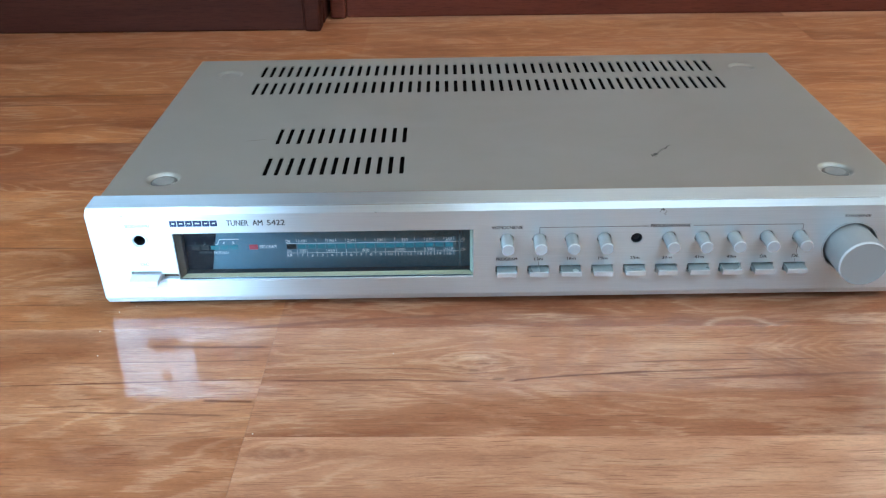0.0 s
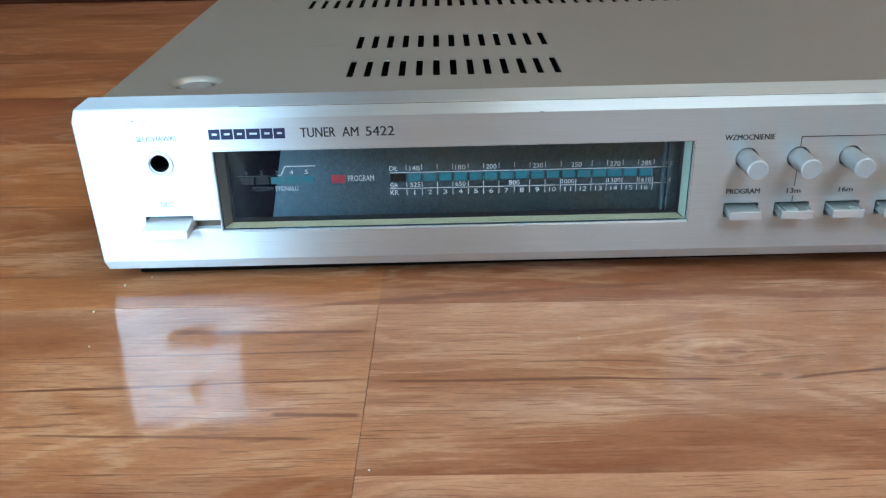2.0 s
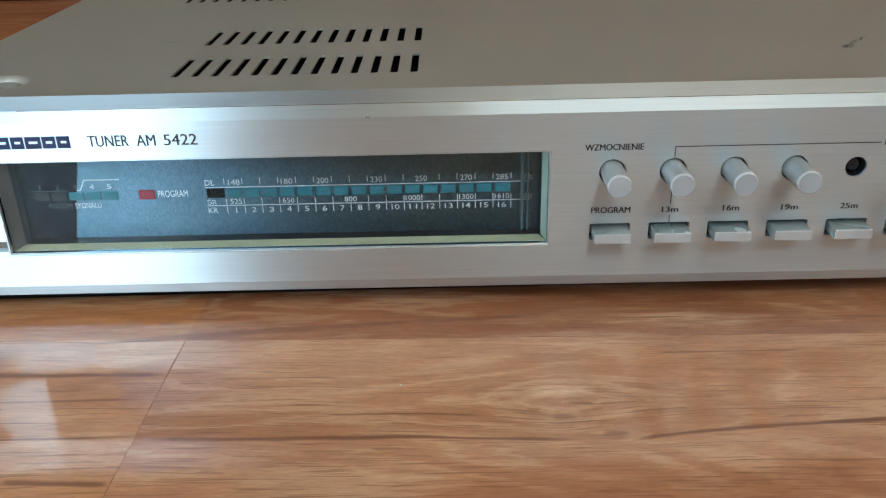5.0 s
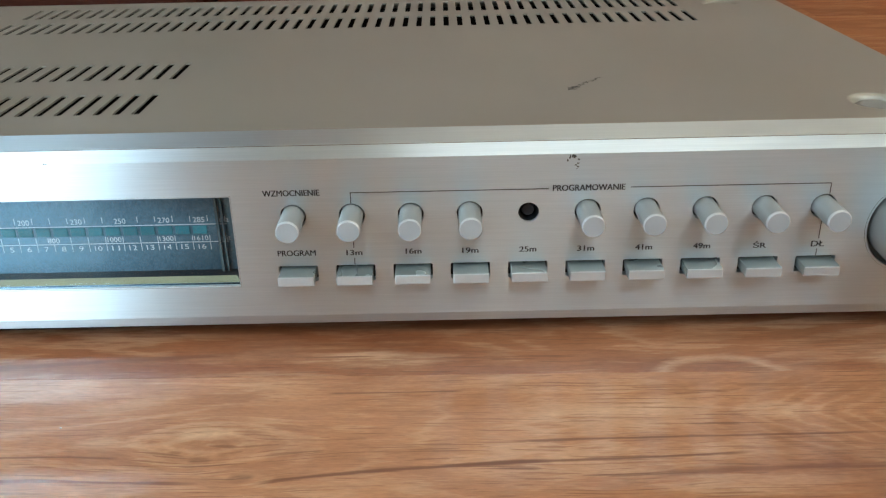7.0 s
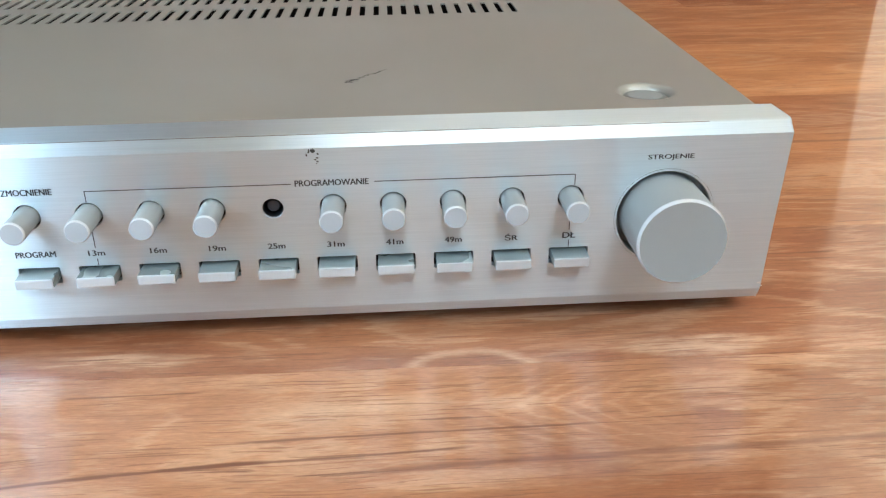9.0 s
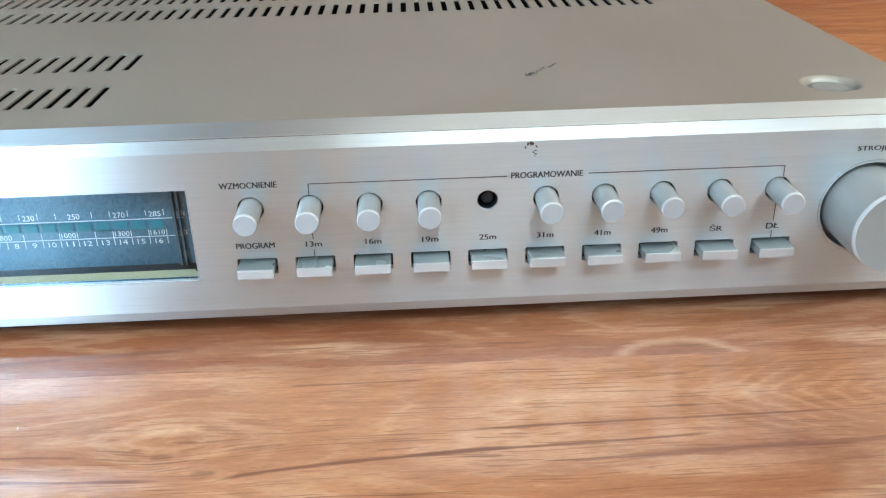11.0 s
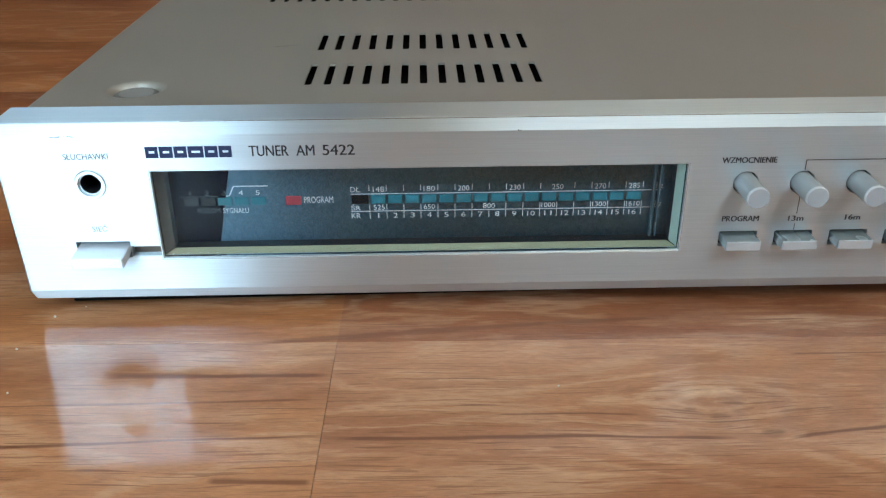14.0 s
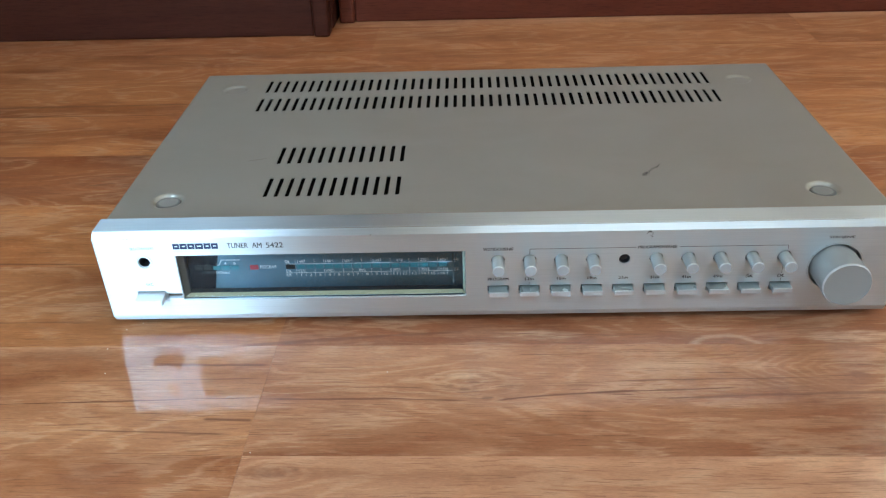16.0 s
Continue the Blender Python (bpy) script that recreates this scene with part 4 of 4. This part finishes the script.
line = bmesh.new()
line.faces.new([line.verts.new(p) for p in ((-0.240, 0.0030, PANEL_TOP - 0.00025), (0.128, 0.0030, PANEL_TOP - 0.00025), (0.128, 0.0032, PANEL_TOP - 0.00013), (-0.240, 0.0032, PANEL_TOP - 0.00013))])
part("chip", line, LEDGE_DARK, panel, "thin dark worn line along the bevel")
TOPZ = CTOP + 0.0001
ragged((0.0270, 0.0745, TOPZ), 0.022, 0.0015, 26, 3, 48, True, SCUFF, case, "scuff", "dark scuff on the enamel")
ragged((0.0225, 0.0685, TOPZ), 0.005, 0.0030, 9, 5, 40, True, SCUFF, case, "scuff")
ragged((-0.2215, 0.1000, TOPZ), 0.012, 0.0008, 9, 8, 14, True, SCUFF, case, "scuff")
ragged((0.0122, Y, 0.0605), 0.0028, 0.0020, 7, 11, 0, False, SCUFF, panel, "chip", "dark chip in the panel's edge")
ragged((0.0137, Y, 0.0580), 0.0032, 0.0011, 5, 12, 80, False, SCUFF, panel, "chip")
ragged((-0.2735, Y, 0.0611), 0.0070, 0.0005, 7, 14, 0, False, SCUFF, panel, "chip")
ragged((-0.1400, Y, 0.0611), 0.0014, 0.0005, 3, 15, 0, False, SCUFF, panel, "chip")

ragged((-0.2918, 0.1926, CTOP - 0.0002), 0.0070, 0.0010, 6, 21, 90, True, SCUFF, case, "scuff", "dark chip on the case's edge")
ragged((0.1490, Y, 0.0118), 0.0016, 0.0012, 4, 22, 0, False, BARE, panel, "chip", "bare bright chip at the panel's corner")

# ---- the room ----
X0, X1, Y0, Y1, HIGH = -1.9, 2.3, -0.55, 1.05, 2.5


def placed(ob):
    ob.matrix_basis = ROOM
    return ob


def wall(name, boxes, label):
    bm = bmesh.new()
    for b in boxes:
        box(*b, bm=bm)
    return tagged(placed(part(name, bm, WALL)), label, "wall", kind="structure")


wall("wall_north", [(X0 - 0.2, X1 + 0.2, Y1, Y1 + 0.2, 0, HIGH)], "plain cream painted wall behind the cabinets")
wall("wall_east", [(X1, X1 + 0.2, Y0, Y1, 0, HIGH)], "plain cream painted side wall")
wall("wall_west", [(X0 - 0.2, X0, Y0, Y1, 0, HIGH)], "plain cream painted side wall")
wall("wall_south", [(X0 - 0.2, -0.76, Y0 - 0.2, Y0, 0, HIGH), (-0.35, -0.10, Y0 - 0.2, Y0, 0, HIGH), (0.59, 0.82, Y0 - 0.2, Y0, 0, HIGH), (1.48, X1 + 0.2, Y0 - 0.2, Y0, 0, HIGH)]
     + [(a, b, Y0 - 0.2, Y0, z, w) for a, b, c in ((-0.76, -0.35, 0.08), (-0.10, 0.59, 0.46), (0.82, 1.48, 0.72)) for z, w in ((0, c), (2.2, HIGH))],
     "plain cream painted wall with three tall window openings")
tagged(placed(part("ceiling", box(X0 - 0.2, X1 + 0.2, Y0 - 0.2, Y1 + 0.2, HIGH, HIGH + 0.1), CEILING)), "plain cream painted ceiling", "ceiling", kind="structure")


def window(name, x0, x1, y0, y1, along_y, sill):
    """A white fixed light in a wall's opening, with one transom and two panes."""
    w = thing(name, (0, 0, 0), "white casement window in the wall", "window", kind="structure")
    w.matrix_basis = ROOM
    t = 0.03

    def piece(nm, a0, a1, z0, z1, mat, d=0.05):
        c = (x0 + x1) / 2 if along_y else (y0 + y1) / 2
        b = (c - d / 2, c + d / 2, a0, a1, z0, z1) if along_y else (a0, a1, c - d / 2, c + d / 2, z0, z1)
        ob = part(nm, box(*b, bevel=0.003 if d > 0.01 else 0), mat)
        ob.parent = w
        return ob
    a0, a1 = (y0, y1) if along_y else (x0, x1)
    m = (a0 + a1) / 2
    for s in ((a0, a0 + t, sill, 2.2), (a1 - t, a1, sill, 2.2), (a0 + t, a1 - t, sill, sill + t), (a0 + t, a1 - t, 2.2 - t, 2.2), (a0 + t, a1 - t, 2.06, 2.06 + t)):
        piece("window_frame", *s, WHITE)
    for z0, z1 in ((sill + t, 2.06), (2.06 + t, 2.2 - t)):
        piece("pane", a0 + t, a1 - t, z0, z1, GLASS, 0.005).visible_shadow = False


window("window_1", -0.76, -0.35, Y0 - 0.12, Y0 - 0.06, False, 0.08)
window("window_2", -0.10, 0.59, Y0 - 0.12, Y0 - 0.06, False, 0.46)
window("window_3", 0.82, 1.48, Y0 - 0.12, Y0 - 0.06, False, 0.72)


def cabinet(name, x0, x1, yf, mat, label, high=0.85):
    """A tall cupboard: recessed plinth board, carcass, two doors with knobs and a corner post."""
    c = thing(name, (0, 0, 0), label, "cabinet")
    c.matrix_basis = ROOM

    def add(nm, bm, lab=""):
        ob = part(nm, bm, mat, None, lab)
        ob.parent = c
        return ob
    add("plinth", box(x0 + 0.018, x1 - 0.018, yf + 0.002, yf + 0.030, 0.0, 0.075, 0.002))
    add("corner_post", box(x1 - 0.018, x1, yf - 0.004, yf + 0.020, 0.0, high, 0.003))
    add("corner_post", box(x0, x0 + 0.018, yf - 0.004, yf + 0.020, 0.0, high, 0.003))
    add("body", box(x0, x1, yf + 0.030, 1.03, 0.0, high, 0.002))
    m = (x0 + x1) / 2
    for a, b in ((x0 + 0.022, m - 0.002), (m + 0.002, x1 - 0.022)):
        add("door", box(a, b, yf + 0.006, yf + 0.028, 0.080, high - 0.01, 0.003))
    return c


cabinet("cabinet", -1.45, -0.2485, 0.5640, CABINET, "tall dark walnut cabinet standing on the laminate floor", 2.2)
cabinet("cabinet", -0.2440, 0.50, 0.6160, CABINET_RED, "reddish mahogany cabinet standing on the laminate floor", 0.9)

# floor: base slab, then its planks
slab = tagged(placed(part("floor", box(X0 - 0.2, X1 + 0.2, Y0 - 0.2, Y1 + 0.2, -0.06, -0.010), INSIDE)), "laminate floor of two-strip wood planks", "floor", kind="structure")


def plank_mesh(x0, x1, y0, y1):
    bm = bmesh.new()
    g, b = 0.00007, 0.00003
    loops = []
    for i, z in ((g, -0.010), (g, -b), (g + b, 0.0)):
        loops.append([bm.verts.new(p) for p in ((x0 + i, y0 + i, z), (x1 - i, y0 + i, z), (x1 - i, y1 - i, z), (x0 + i, y1 - i, z))])
    for a, c in zip(loops, loops[1:]):
        for i in range(4):
            bm.faces.new((a[i], a[(i + 1) % 4], c[(i + 1) % 4], c[i]))
    bm.faces.new(loops[-1])
    return bm


row = 0
y = EDGE - WIDE * 14
while y < Y1:
    start = -0.1955 if abs(y + WIDE - EDGE) < 1e-4 else -0.72 - LONG * (row % 3) / 9 - 3 * LONG
    while start > X0:
        start -= LONG
    while start < X1:
        a, b = max(start, X0), min(start + LONG, X1)
        if b - a > 0.02 and y + WIDE > Y0:
            ob = part("plank", plank_mesh(a, b, max(y, Y0), min(y + WIDE, Y1)), FLOORING)
            ob.parent = slab
        start += LONG
    y += WIDE
    row += 1


def crumb(x, y, r, seed):
    """A grain of pale debris, an irregular pebble."""
    rng = random.Random(seed)
    bm = bmesh.new()
    bmesh.ops.create_icosphere(bm, subdivisions=1, radius=r)
    for v in bm.verts:
        v.co *= rng.uniform(0.7, 1.2)
    low = min(v.co.z for v in bm.verts)
    for v in bm.verts:
        v.co += Vector((x, y, -low))
    tagged(part("crumb", bm, CRUMB), "tiny pale crumb lying on the laminate floor", "crumb", group="crumbs on the floor")


for n, (x, y, r) in enumerate(((-0.2878, -0.0006, 0.00045), (-0.2800, 0.0058, 0.0003), (-0.2927, -0.0191, 0.0004), (-0.2864, -0.0416, 0.00035), (-0.1312, -0.0431, 0.00035), (-0.1934, -0.1041, 0.0003))):
    crumb(x, y, r, 30 + n)
